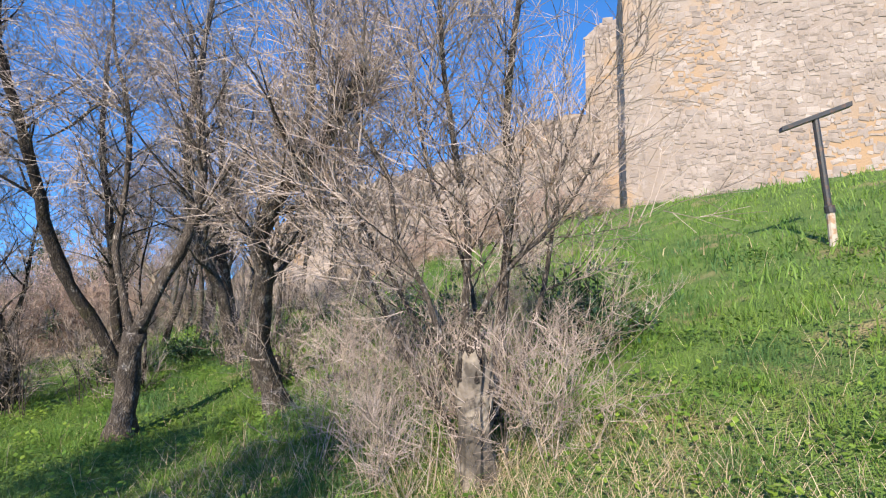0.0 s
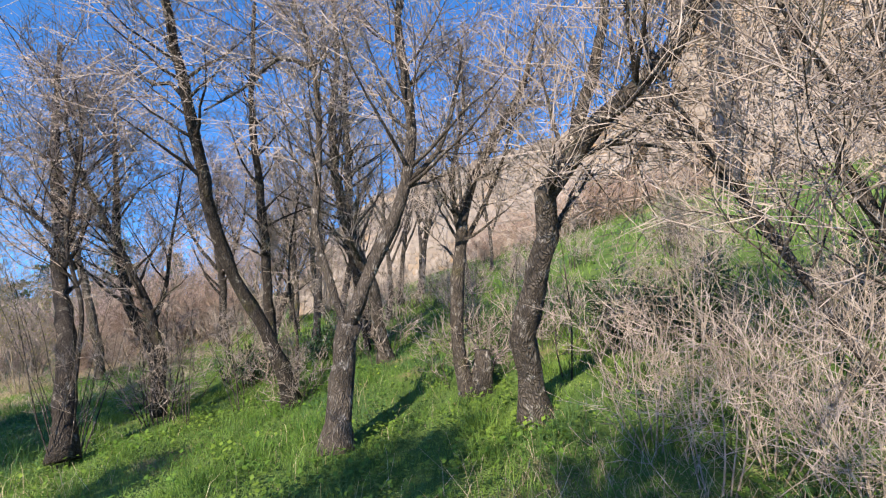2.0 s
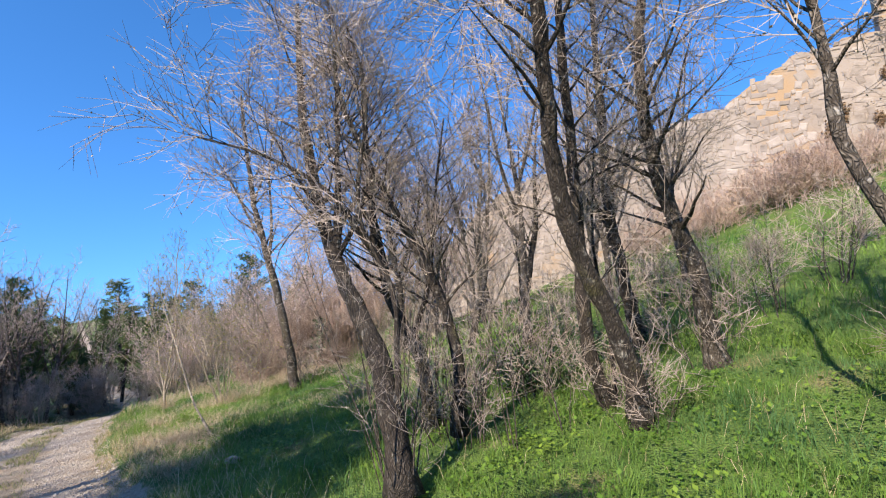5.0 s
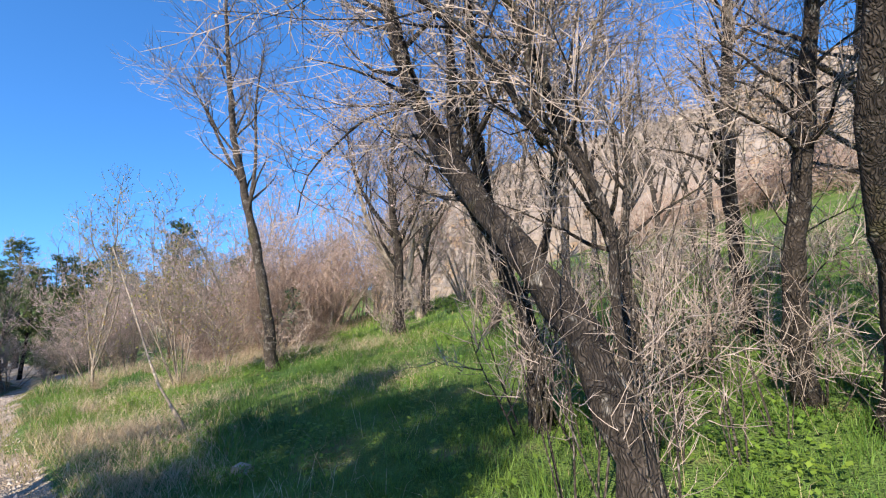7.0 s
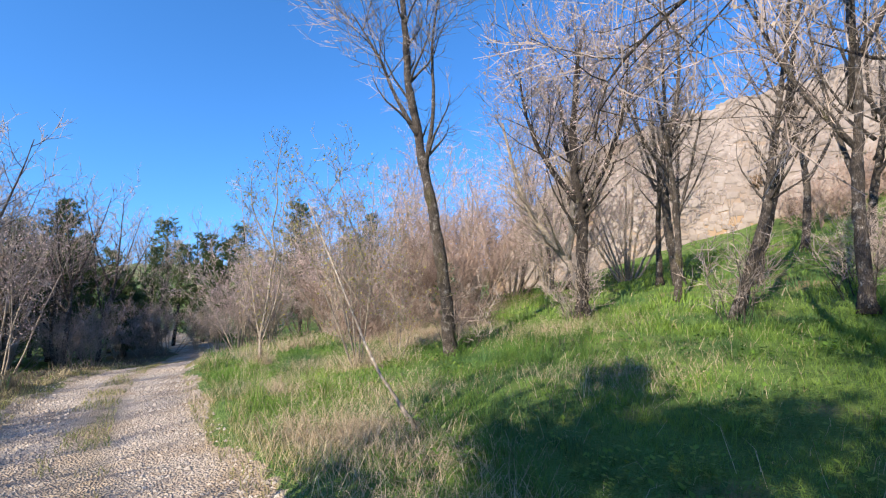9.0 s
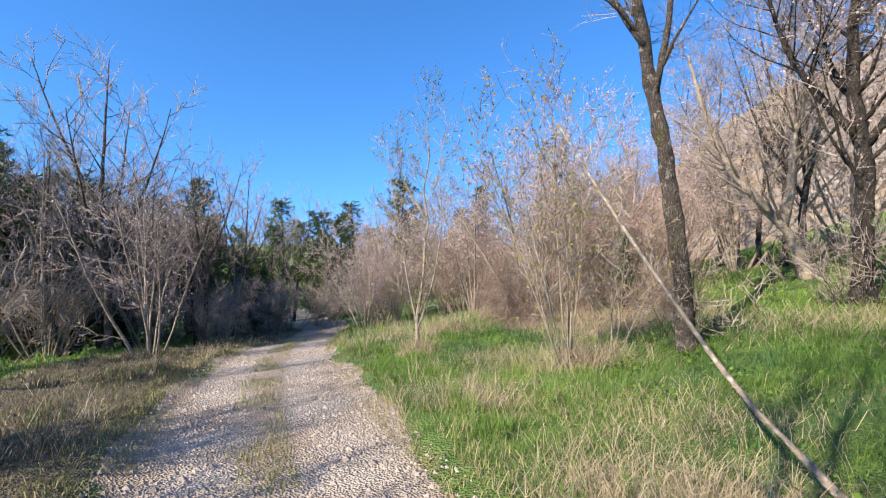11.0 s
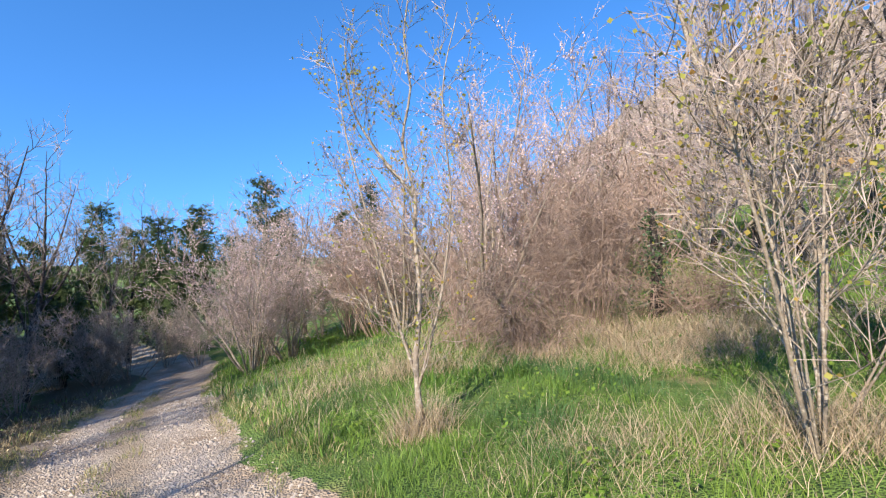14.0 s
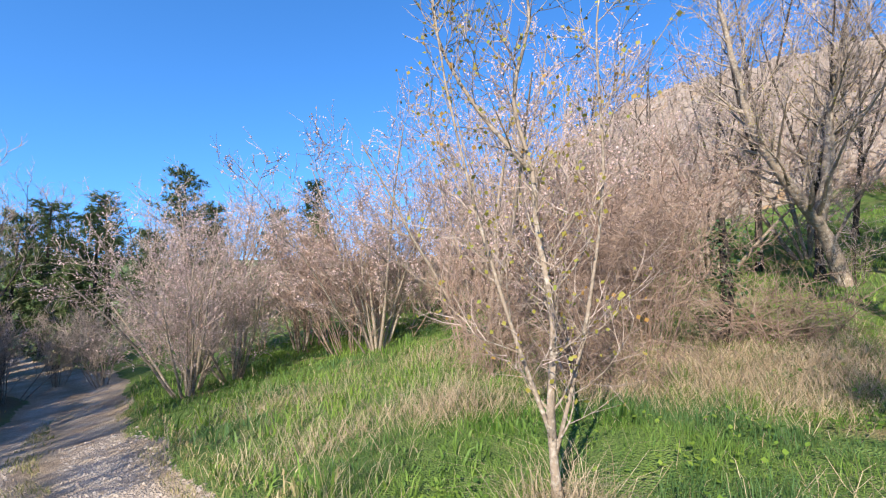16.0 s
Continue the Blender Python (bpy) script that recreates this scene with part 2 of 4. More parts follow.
def grow(rng, limbs, branches, twigs, extra, path, radius, count, length, spread=0.9, up=0.12, thin=0.0045, start=0.3, twig_len=0.45, sub=8, subsub=5, tips=0, tip_size=0.03):
    """Hangs branches, side shoots and twigs on a limb."""
    n = len(path)
    for k in range(count):
        f = start + (1 - start) * (k + rng.random()) / count
        i = min(n - 2, int(f * (n - 1)))
        base = path[i]
        axis = (path[min(i + 1, n - 1)] - path[max(i - 1, 0)]).normalized()
        out = rand_unit(rng)
        out = out - axis * out.dot(axis)
        way = axis * (1 - spread * 0.6) + out.normalized() * spread + Vector((0, 0, 0.25))
        ln = length * rng.uniform(0.5, 1.15) * (1.05 - 0.4 * f)
        r = max(thin * 1.6, radius * (1 - 0.8 * f) * 0.42)
        line = shoot(rng, base, way, ln, 0.22, up, 5)
        branches.tube(line, [r, r * 0.8, r * 0.62, r * 0.46, r * 0.32, thin], 4)
        for j in range(sub):
            g = 0.2 + 0.8 * (j + rng.random()) / sub
            q = g * 5
            a = min(4, int(q))
            sp = line[a].lerp(line[a + 1], q - a)
            ax = (line[a + 1] - line[a]).normalized()
            o = rand_unit(rng)
            o = (o - ax * o.dot(ax)).normalized()
            sl = twig_len * rng.uniform(0.5, 1.3)
            sline = shoot(rng, sp, ax * 0.7 + o * 0.75, sl, 0.2, up, 3)
            twigs.tube(sline, [thin * 1.25, thin, thin * 0.8, thin * 0.5], 3)
            for _ in range(subsub):
                b = rng.randint(0, 2)
                tp = sline[b].lerp(sline[b + 1], rng.random())
                tw = (sline[b + 1] - sline[b]).normalized() * 0.75 + rand_unit(rng) * 0.7
                tl = shoot(rng, tp, tw, sl * rng.uniform(0.3, 0.75), 0.18, up, 1)
                twigs.tube(tl, [thin * 0.8, thin * 0.4], 3)
                for _ in range(tips):
                    quad(extra, rng, tl[1].lerp(tl[0], rng.random() * 0.9), tip_size * rng.uniform(0.6, 1.3))


def tree(name, label, category, limb_list, seed, bark=BARK, twig=TWIG, count=12, length=1.5, group="", extra_mat=None, extra_name="bud_spray", dense=1.7, split=True, **kw):
    """A tree from its limbs: each one a line of points with a radius at its foot and its tip."""
    rng = random.Random(seed)
    foot = limb_list[0][0][0]
    root = new(name)
    root.location = foot
    tagged(root, label, category, group)
    trunks, branches, twigs, extra = Geo(), Geo(), Geo(), Geo()
    o = Vector(foot)
    for k, (pts, r0, r1) in enumerate(limb_list):
        path = smooth_path([Vector(p) - o for p in pts])
        n = len(path)
        radii = []
        for i in range(n):
            f = i / (n - 1)
            r = r0 * (1 - f) + r1 * f
            if k == 0:
                r *= 1 + 0.5 * max(0, 1 - i * 0.18 / 0.35)
            radii.append(r * rng.uniform(0.9, 1.1))
        wob = [p + Vector((rng.uniform(-1, 1), rng.uniform(-1, 1), 0)) * r0 * 0.12 for p in path]
        limb = Geo() if split else trunks
        limb.tube(wob, radii, 12 if r0 > 0.06 else 7, cap=True, uneven=0.13)
        if split:
            part("trunk" if k == 0 else "limb", limb, bark, root, smooth=True)
        c = int((count if isinstance(count, int) else count[k]) * dense)
        grow(rng, trunks, branches, twigs, extra, path, r0, c, length, **kw)
    if not split:
        part("trunk", trunks, bark, root, smooth=True)
    if branches.count:
        part("branchwork", branches, bark, root, smooth=True, kind="stuff")
        part("twig_spray", twigs, twig, root, kind="stuff")
    if extra.count:
        part(extra_name, extra, extra_mat, root, kind="stuff")
    return root


def shrub(name, label, category, foot, seed, stems, tall, lean=0.45, bark=BARK_PALE, twig=TWIG, radius=0.014, group="", extra_mat=None, extra_name="bud_spray", spread0=0.15, count=5, length=0.8, split=True, **kw):
    """A bush of many stems that fan out from one foot."""
    rng = random.Random(seed)
    root = new(name)
    root.location = foot
    tagged(root, label, category, group)
    trunks, branches, twigs, extra = Geo(), Geo(), Geo(), Geo()
    for k in range(stems):
        a, q = rng.uniform(0, 2 * math.pi), rng.random()
        start = Vector((math.cos(a), math.sin(a), 0)) * spread0 * q - Vector((0, 0, 0.06))
        way = Vector((math.cos(a) * lean * q * 1.6, math.sin(a) * lean * q * 1.6, 1))
        h = tall * rng.uniform(0.55, 1.08)
        path = shoot(rng, start, way, h, 0.09, 0.03, 7)
        r = radius * rng.uniform(0.6, 1.3)
        stem = Geo() if split else trunks
        stem.tube(path, [r * (1 - 0.11 * i) for i in range(8)], 5)
        if split:
            part("stem", stem, bark, root, smooth=True)
        grow(rng, trunks, branches, twigs, extra, path, r, count, length * tall / 3, start=0.25, **kw)
    if not split:
        part("stemwork", trunks, bark, root, smooth=True, kind="stuff")
    part("branchwork", branches, bark, root, kind="stuff")
    part("twig_spray", twigs, twig, root, kind="stuff")
    if extra.count:
        part(extra_name, extra, extra_mat, root, kind="stuff")
    return root


# ---- ground ----
def steps(lo, hi, fine, far, grow_by=1.35):
    mid = list(np.arange(lo, hi + 1e-6, fine))
    out, d, p = [], fine, hi
    while p < far:
        d *= grow_by
        p += d
        out.append(p)
    left, d, p = [], fine, lo
    while p > -far:
        d *= grow_by
        p -= d
        left.append(p)
    return np.array(left[::-1] + mid + out)


gu, gs = steps(-5, 33, 0.16, 900), steps(-7, 20, 0.16, 900)
UU, SS = np.meshgrid(gu, gs, indexing="ij")
XX, YY = xy(UU, SS)
ZZ = land(UU, SS) + bumps(XX, YY, UU, SS)
nu, ns = len(gu), len(gs)
idx = np.arange(nu * ns).reshape(nu, ns)
faces = np.stack([idx[:-1, :-1], idx[:-1, 1:], idx[1:, 1:], idx[1:, :-1]], -1).reshape(-1, 4)
gm = bpy.data.meshes.new("ground")
gm.from_pydata(np.stack([XX, YY, ZZ], -1).reshape(-1, 3).tolist(), [], faces[:, ::-1].tolist())
gm.shade_smooth()
off = np.abs(SS - track_middle(UU))
edge = 1.12 + 0.16 * np.sin(UU * 1.7) * np.sin(UU * 0.63 + 1)
mask = np.clip((edge - off) / 0.22 + 0.5, 0, 1)
at = gm.attributes.new("track", "FLOAT", "POINT")
at.data.foreach_set("value", mask.reshape(-1).astype(np.float32))

verge = np.clip((track_middle(UU) - 0.9 - SS) / 0.4, 0, 1) * np.clip((SS - track_middle(UU) + 4.0) / 0.6, 0, 1) * np.clip((UU - 9) / 2, 0, 1)
at = gm.attributes.new("dry", "FLOAT", "POINT")
at.data.foreach_set("value", verge.reshape(-1).astype(np.float32))
crown = np.clip(1 - off / 0.3, 0, 1) + np.clip(1 - np.abs(off - 1.05) / 0.3, 0, 1)
at = gm.attributes.new("earth", "FLOAT", "POINT")
at.data.foreach_set("value", np.clip(crown, 0, 1).reshape(-1).astype(np.float32))


def ground_material():
    m = material("meadow soil and gravel", (0.13, 0.20, 0.045), 0.95, [((0.27, 0.22, 0.11), 0.9, 0.56, 0.68), ((0.08, 0.14, 0.03), 3.5, 0.45, 0.65)], bump=0.8, bump_scale=18)
    nt, n = m.node_tree, m.node_tree.nodes
    bsdf = n["Principled BSDF"]
    grass_colour = bsdf.inputs["Base Color"].links[0].from_socket
    geo = n.new("ShaderNodeNewGeometry")
    vor = n.new("ShaderNodeTexVoronoi")
    vor.inputs["Scale"].default_value = 48
    nt.links.new(geo.outputs["Position"], vor.inputs["Vector"])
    noi = n.new("ShaderNodeTexNoise")
    noi.inputs["Scale"].default_value = 1.3
    noi.inputs["Detail"].default_value = 6
    nt.links.new(geo.outputs["Position"], noi.inputs["Vector"])
    ramp = n.new("ShaderNodeValToRGB")
    ramp.color_ramp.elements[0].color = (0.40, 0.30, 0.21, 1)
    ramp.color_ramp.elements[0].position = 0.3
    ramp.color_ramp.elements[1].color = (0.60, 0.50, 0.40, 1)
    ramp.color_ramp.elements[1].position = 0.62
    nt.links.new(noi.outputs["Fac"], ramp.inputs[0])
    bw = n.new("ShaderNodeRGBToBW")
    nt.links.new(vor.outputs["Color"], bw.inputs[0])
    rng = n.new("ShaderNodeMapRange")
    rng.inputs["To Min"].default_value, rng.inputs["To Max"].default_value = 0.6, 1.12
    nt.links.new(bw.outputs[0], rng.inputs["Value"])
    mul = n.new("ShaderNodeMix")
    mul.data_type, mul.blend_type = "RGBA", "MULTIPLY"
    mul.inputs["Factor"].default_value = 1
    nt.links.new(ramp.outputs[0], mul.inputs["A"])
    nt.links.new(rng.outputs[0], mul.inputs["B"])
    dr = n.new("ShaderNodeAttribute")
    dr.attribute_name = "dry"
    litter = n.new("ShaderNodeMix")
    litter.data_type = "RGBA"
    nt.links.new(dr.outputs["Fac"], litter.inputs["Factor"])
    nt.links.new(grass_colour, litter.inputs["A"])
    litter.inputs["B"].default_value = (0.15, 0.12, 0.075, 1)
    grass_colour = litter.outputs["Result"]
    ea = n.new("ShaderNodeAttribute")
    ea.attribute_name = "earth"
    worn = n.new("ShaderNodeMath")
    worn.operation = "MULTIPLY"
    nt.links.new(ea.outputs["Fac"], worn.inputs[0])
    nt.links.new(noi.outputs["Fac"], worn.inputs[1])
    soil = n.new("ShaderNodeMix")
    soil.data_type = "RGBA"
    nt.links.new(worn.outputs[0], soil.inputs["Factor"])
    nt.links.new(mul.outputs["Result"], soil.inputs["A"])
    soil.inputs["B"].default_value = (0.27, 0.20, 0.11, 1)
    mul = soil
    tr = n.new("ShaderNodeAttribute")
    tr.attribute_name = "track"
    ragged = n.new("ShaderNodeTexNoise")
    ragged.inputs["Scale"].default_value, ragged.inputs["Detail"].default_value = 9, 8
    nt.links.new(geo.outputs["Position"], ragged.inputs["Vector"])
    both = n.new("ShaderNodeMath")
    nt.links.new(tr.outputs["Fac"], both.inputs[0])
    nt.links.new(ragged.outputs["Fac"], both.inputs[1])
    crisp = n.new("ShaderNodeMapRange")
    crisp.inputs["From Min"].default_value, crisp.inputs["From Max"].default_value = 0.92, 1.04
    nt.links.new(both.outputs[0], crisp.inputs["Value"])
    mix = n.new("ShaderNodeMix")
    mix.data_type = "RGBA"
    nt.links.new(crisp.outputs[0], mix.inputs["Factor"])
    nt.links.new(grass_colour, mix.inputs["A"])
    nt.links.new(mul.outputs["Result"], mix.inputs["B"])
    nt.links.new(mix.outputs["Result"], bsdf.inputs["Base Color"])
    b2 = n.new("ShaderNodeBump")
    b2.inputs["Strength"].default_value, b2.inputs["Distance"].default_value = 0.9, 0.03
    nt.links.new(vor.outputs["Distance"], b2.inputs["Height"])
    old = bsdf.inputs["Normal"].links[0].from_socket
    nt.links.new(old, b2.inputs["Normal"])
    nt.links.new(b2.outputs[0], bsdf.inputs["Normal"])
    return m


gm.materials.append(ground_material())
tagged(new("ground", gm), "grassy hillside with a pale rutted gravel track across it", "ground", kind="structure")

# ---- the ruined wall ----
C1, J, FAR = Vector((6.18, 16.89)), Vector((7.95, 22.85)), Vector((-2.70, 27.04))


def slab(name, p0, p1, thick, z0, tops, label):
    """A wall along p0 to p1, thick to its back, its top following tops (share of length, height)."""
    d = (p1 - p0)
    nrm = Vector((d.y, -d.x)).normalized()
    g = Geo()
    for (f0, h0), (f1, h1) in zip(tops[:-1], tops[1:]):
        a, b = p0 + d * f0, p0 + d * f1
        a2, b2 = a - nrm * thick, b - nrm * thick
        v = [(a.x, a.y, z0), (b.x, b.y, z0), (b.x, b.y, h1), (a.x, a.y, h0), (a2.x, a2.y, z0), (b2.x, b2.y, z0), (b2.x, b2.y, h1), (a2.x, a2.y, h0)]
        g.add([Vector(q) for q in v], [(0, 1, 2, 3), (5, 4, 7, 6), (3, 2, 6, 7), (4, 0, 3, 7), (1, 5, 6, 2)])
    ob = new(name, g.mesh(name, MORTAR))
    return tagged(ob, label, "wall", kind="structure"), nrm


def top_at(tops, f):
    for (f0, h0), (f1, h1) in zip(tops[:-1], tops[1:]):
        if f <= f1:
            return h0 + (h1 - h0) * (f - f0) / max(1e-6, f1 - f0)
    return tops[-1][1]


def stone_mesh(rng, name="stone"):
    """A rough block, one unit wide and high, its face chamfered and uneven."""
    g = Geo()
    j = lambda k: rng.uniform(-k, k)
    back = [(-0.5, 0, -0.5), (0.5, 0, -0.5), (0.5, 0, 0.5), (-0.5, 0, 0.5)]
    ring, face = [], []
    for x, y, z in back:
        ring.append((x * (0.97 + j(0.1)), 0.55 + j(0.15), z * (0.93 + j(0.2))))
        face.append((x * (0.74 + j(0.12)), 0.92 + j(0.25), z * (0.72 + j(0.2))))
    v = back + ring + face
    f = [(8, 9, 10, 11)]
    for k in range(4):
        n = (k + 1) % 4
        f += [(k, n, 4 + n, 4 + k), (4 + k, 4 + n, 8 + n, 8 + k)]
    g.add([Vector(q) for q in v], f)
    me = g.mesh(name, STONE)
    return me


stone_rng = random.Random(5)
STONE_MESHES = [stone_mesh(stone_rng) for _ in range(14)]


def face_stones(wall, p0, p1, nrm, z0, tops, seed, size, singles):
    """Lays rough stones in uneven courses on a wall's face. singles: along and height limits of those that are pieces of their own."""
    rng = random.Random(seed)
    d = p1 - p0
    length = d.length
    way = d / length
    rot = Matrix(((way.x, nrm.x, 0), (way.y, nrm.y, 0), (0, 0, 1)))
    rest, made, z = Geo(), 0, z0
    hi = max(h for _, h in tops)
    while z < hi:
        ch = size * rng.uniform(0.28, 0.66)
        m = rng.uniform(-0.2, 0)
        while m < length:
            w = size * rng.choice((0.3, 0.45, 0.6, 0.95)) * rng.uniform(0.75, 1.25)
            mm = m + w / 2
            if 0.02 * length < mm < length * 0.995 and z + ch * 0.6 < top_at(tops, mm / length) + rng.uniform(-0.1, 0.12) and rng.random() > 0.24:
                hh = ch * rng.uniform(0.55, 1.5)
                dep = size * rng.uniform(0.03, 0.085)
                at = p0 + way * mm
                me = STONE_MESHES[rng.randrange(14)]
                tilt = Matrix.Rotation(rng.uniform(-0.4, 0.4), 3, "Y")
                mat = rot @ tilt @ Matrix.Diagonal((w * 0.95, dep, hh))
                place = Vector((at.x, at.y, z + ch / 2 + rng.uniform(-0.11, 0.11)))
                if made < 300 and singles[0] < mm < singles[1] and singles[2] < z < singles[3]:
                    ob = new("stone", me)
                    ob.parent = wall
                    ob.matrix_basis = Matrix.Translation(place) @ mat.to_4x4()
                    made += 1
                else:
                    rest.add([place + mat @ v.co for v in me.vertices], [tuple(p.vertices) for p in me.polygons])
            m += w
        z += ch
    part("stonework", rest, STONE, wall, kind="stuff")


W_LEFT = J + (FAR - J) * 2.35
CURTAIN_TOPS = [(0.0, 10.9), (0.065, 10.8), (0.15, 10.75), (0.19, 10.4), (0.23, 9.7), (0.275, 9.3), (0.35, 9.0), (0.43, 8.75), (0.55, 8.3), (0.64, 7.9), (0.72, 7.4), (0.8, 6.2), (0.88, 4.6), (0.95, 3.0), (1.0, 1.5)]
CURTAIN_TOPS = [(f, h + 0.12 * math.sin(f * 90) + 0.08 * math.sin(f * 210)) for f, h in [(i / 80, top_at(CURTAIN_TOPS, i / 80)) for i in range(81)]]
C2 = C1 + Vector((9.9, -2.6))
HIGH = 15.5
curtain_tops = [(1 - f, h) for f, h in CURTAIN_TOPS][::-1]
curtain, cn = slab("wall_north", W_LEFT, J, 1.6, -4.0, curtain_tops, "long ruined curtain wall of pale rubble stone, its top crumbling lower")
high_tops = [(0.0, HIGH - 0.6), (0.5, HIGH), (1.0, HIGH)]
E_END = J + (FAR - J).normalized() * 1.55
upper, un = slab("wall_upper", E_END + cn * 0.12, J + cn * 0.12, 1.4, 3.0, high_tops, "tall pale rubble wall stub beside the tower")
side, sn = slab("wall_tower_side", J, C1, 1.2, 2.0, high_tops, "shaded side of the pale stone tower")
front, fn = slab("wall_tower_front", C1, C2, 2.0, 1.5, high_tops, "sunlit front of the tower in pale rubble stone with open mortar")
back, bn = slab("wall_tower_back", C2, J + Vector((8, 1)), 1.2, 1.5, high_tops, "plain rear side of the stone tower")
face_stones(front, C1, C2, fn, 4.0, high_tops, 11, 0.34, (0.2, 7.5, 4.2, 9.5))
face_stones(side, J, C1, sn, 4.0, high_tops, 12, 0.5, (0, 0, 0, 0))
face_stones(upper, E_END + cn * 0.12, J + cn * 0.12, un, 9.0, high_tops, 13, 0.5, (0, 0, 0, 0))
face_stones(curtain, W_LEFT, J, cn, 0.0, curtain_tops, 14, 0.55, (17, 25, 4, 11))


# ---- the sign post on the slope ----
def post():
    x, y = 5.15, 6.37
    z = height(x, y)
    root = new("sign_post")
    root.location = (x, y, z)
    tagged(root, "dark steel T-shaped post with a pale weathered foot, in the grass", "post")
    g = Geo()
    g.tube([(0, 0, -0.1), (-0.005, 0, 0.05), (-0.02, 0, 0.45)], [0.05, 0.05, 0.048], 10, True)
    part("foot", g, SIGN, root, "pale foot with flaking paint and rust")
    g = Geo()
    g.tube([(-0.02, 0, 0.43), (-0.03, 0, 0.52), (-0.04, 0, 0.53), (-0.14, 0, 1.74)], [0.062, 0.062, 0.042, 0.04], 10, True)
    part("pole", g, METAL, root, smooth=False)
    g = Geo()
    a = Vector((0.90, -0.15, 0.33)).normalized()
    c = Vector((-0.14, 0, 1.75))
    b = a.cross(Vector((0, 0, 1))).normalized() * 0.05
    u = Vector((0, 0, 0.035))
    e0, e1 = c - a * 0.45, c + a * 0.45
    g.add([e0 - b - u, e0 + b - u, e0 + b + u, e0 - b + u, e1 - b - u, e1 + b - u, e1 + b + u, e1 - b + u],
          [(0, 1, 2, 3), (4, 7, 6, 5), (0, 4, 5, 1), (1, 5, 6, 2), (2, 6, 7, 3), (3, 7, 4, 0)])
    bar = part("crossbar", g, METAL, root)
    bev = bar.modifiers.new("bevel", "BEVEL")
    bev.width, bev.segments = 0.008, 2


post()

# ---- trees of the near wood ----
NEAR = dict(thin=0.0036, twig_len=0.5, sub=9, subsub=5, up=0.06, dense=2.1, extra_mat=CATKIN, tips=1, tip_size=0.02)
tree("crooked_tree", "gnarled bare tree, forked trunk with lichened grey bark, in grass", "tree",
     [([(-3.53, 5.11, -0.3), (-3.43, 5.06, 0.61), (-3.38, 5.03, 0.99)], 0.128, 0.105),
      ([(-3.38, 5.04, 0.97), (-3.16, 5.08, 1.53), (-2.91, 5.13, 2.07), (-2.80, 5.15, 2.79), (-2.86, 5.14, 3.42), (-2.91, 5.13, 3.95), (-2.8, 5.2, 5.3)], 0.078, 0.02),
      ([(-3.4, 5.03, 0.97), (-3.59, 5.06, 1.44), (-3.73, 5.09, 1.9), (-3.72, 5.15, 2.49), (-3.76, 5.21, 3.16), (-3.86, 5.24, 3.76), (-4.07, 5.25, 4.4), (-4.2, 5.3, 5.2)], 0.042, 0.014),
      ([(-3.83, 5.23, 3.55), (-4.25, 5.35, 3.75), (-4.7, 5.4, 3.45), (-5.2, 5.5, 3.3)], 0.03, 0.01),
      ([(-2.85, 5.14, 2.3), (-2.55, 5.2, 2.6), (-2.4, 5.3, 3.1), (-2.3, 5.3, 3.7)], 0.03, 0.01)],
     1, count=[0, 13, 14, 7, 6], length=1.6, **NEAR)
tree("leaning_tree", "bare tree with a thick crooked lichened trunk leaning over the slope", "tree",
     [([(-1.69, 5.12, -0.02), (-1.76, 4.82, 0.63), (-1.84, 4.68, 0.9), (-1.73, 4.52, 1.26), (-1.65, 4.31, 1.66), (-1.66, 4.15, 1.93), (-1.52, 4.04, 2.13), (-1.35, 3.91, 2.34), (-1.13, 3.81, 2.51), (-0.9, 3.7, 2.75), (-0.6, 3.6, 3.3)], 0.128, 0.035),
      ([(-1.5, 4.08, 2.15), (-1.43, 4.29, 2.22), (-1.21, 4.33, 2.32), (-1.03, 4.36, 2.33), (-0.71, 4.42, 2.29)], 0.03, 0.008),
      ([(-1.5, 4.05, 2.15), (-1.37, 4.17, 2.6), (-1.26, 4.17, 2.95), (-1.2, 4.15, 3.4), (-1.25, 4.2, 4.3)], 0.05, 0.014)],
     2, count=[9, 4, 9], length=1.2, start=0.45, **NEAR)
tree("slanting_tree", "slender dark bare tree slanting away from the slope", "tree",
     [([(-4.8, 6.93, -0.3), (-4.86, 6.73, 0.31), (-5.03, 6.51, 0.89), (-5.28, 6.25, 1.51), (-5.40, 5.99, 2.16), (-5.40, 5.74, 2.83), (-5.39, 5.49, 3.43), (-5.39, 5.26, 3.94), (-5.36, 5.05, 4.4), (-5.3, 4.9, 5.4)], 0.105, 0.03),
      ([(-5.39, 5.5, 3.4), (-5.7, 5.6, 3.7), (-6.0, 5.7, 3.75), (-6.4, 5.8, 4.1)], 0.03, 0.01)],
     3, bark=BARK_DARK, count=[12, 5], length=1.4, start=0.5, **NEAR)
tree("slim_tree", "slim bare tree with upswept limbs and a pale scarred foot", "tree",
     [([(-2.35, 6.09, 0.0), (-2.44, 6.04, 0.46), (-2.48, 5.99, 0.93), (-2.44, 5.95, 1.57), (-2.33, 5.91, 2.26), (-2.04, 5.91, 2.9), (-1.68, 5.93, 3.54), (-1.49, 5.91, 4.3)], 0.09, 0.015),
      ([(-2.4, 5.93, 1.8), (-2.5, 5.95, 2.5), (-2.35, 6.0, 3.3), (-2.4, 6.0, 4.2)], 0.035, 0.01),
      ([(-2.42, 5.94, 1.7), (-2.15, 6.0, 2.2), (-1.9, 6.1, 2.8), (-1.75, 6.1, 3.5)], 0.03, 0.01)],
     4, count=[14, 8, 7], length=0.95, start=0.35, **NEAR)
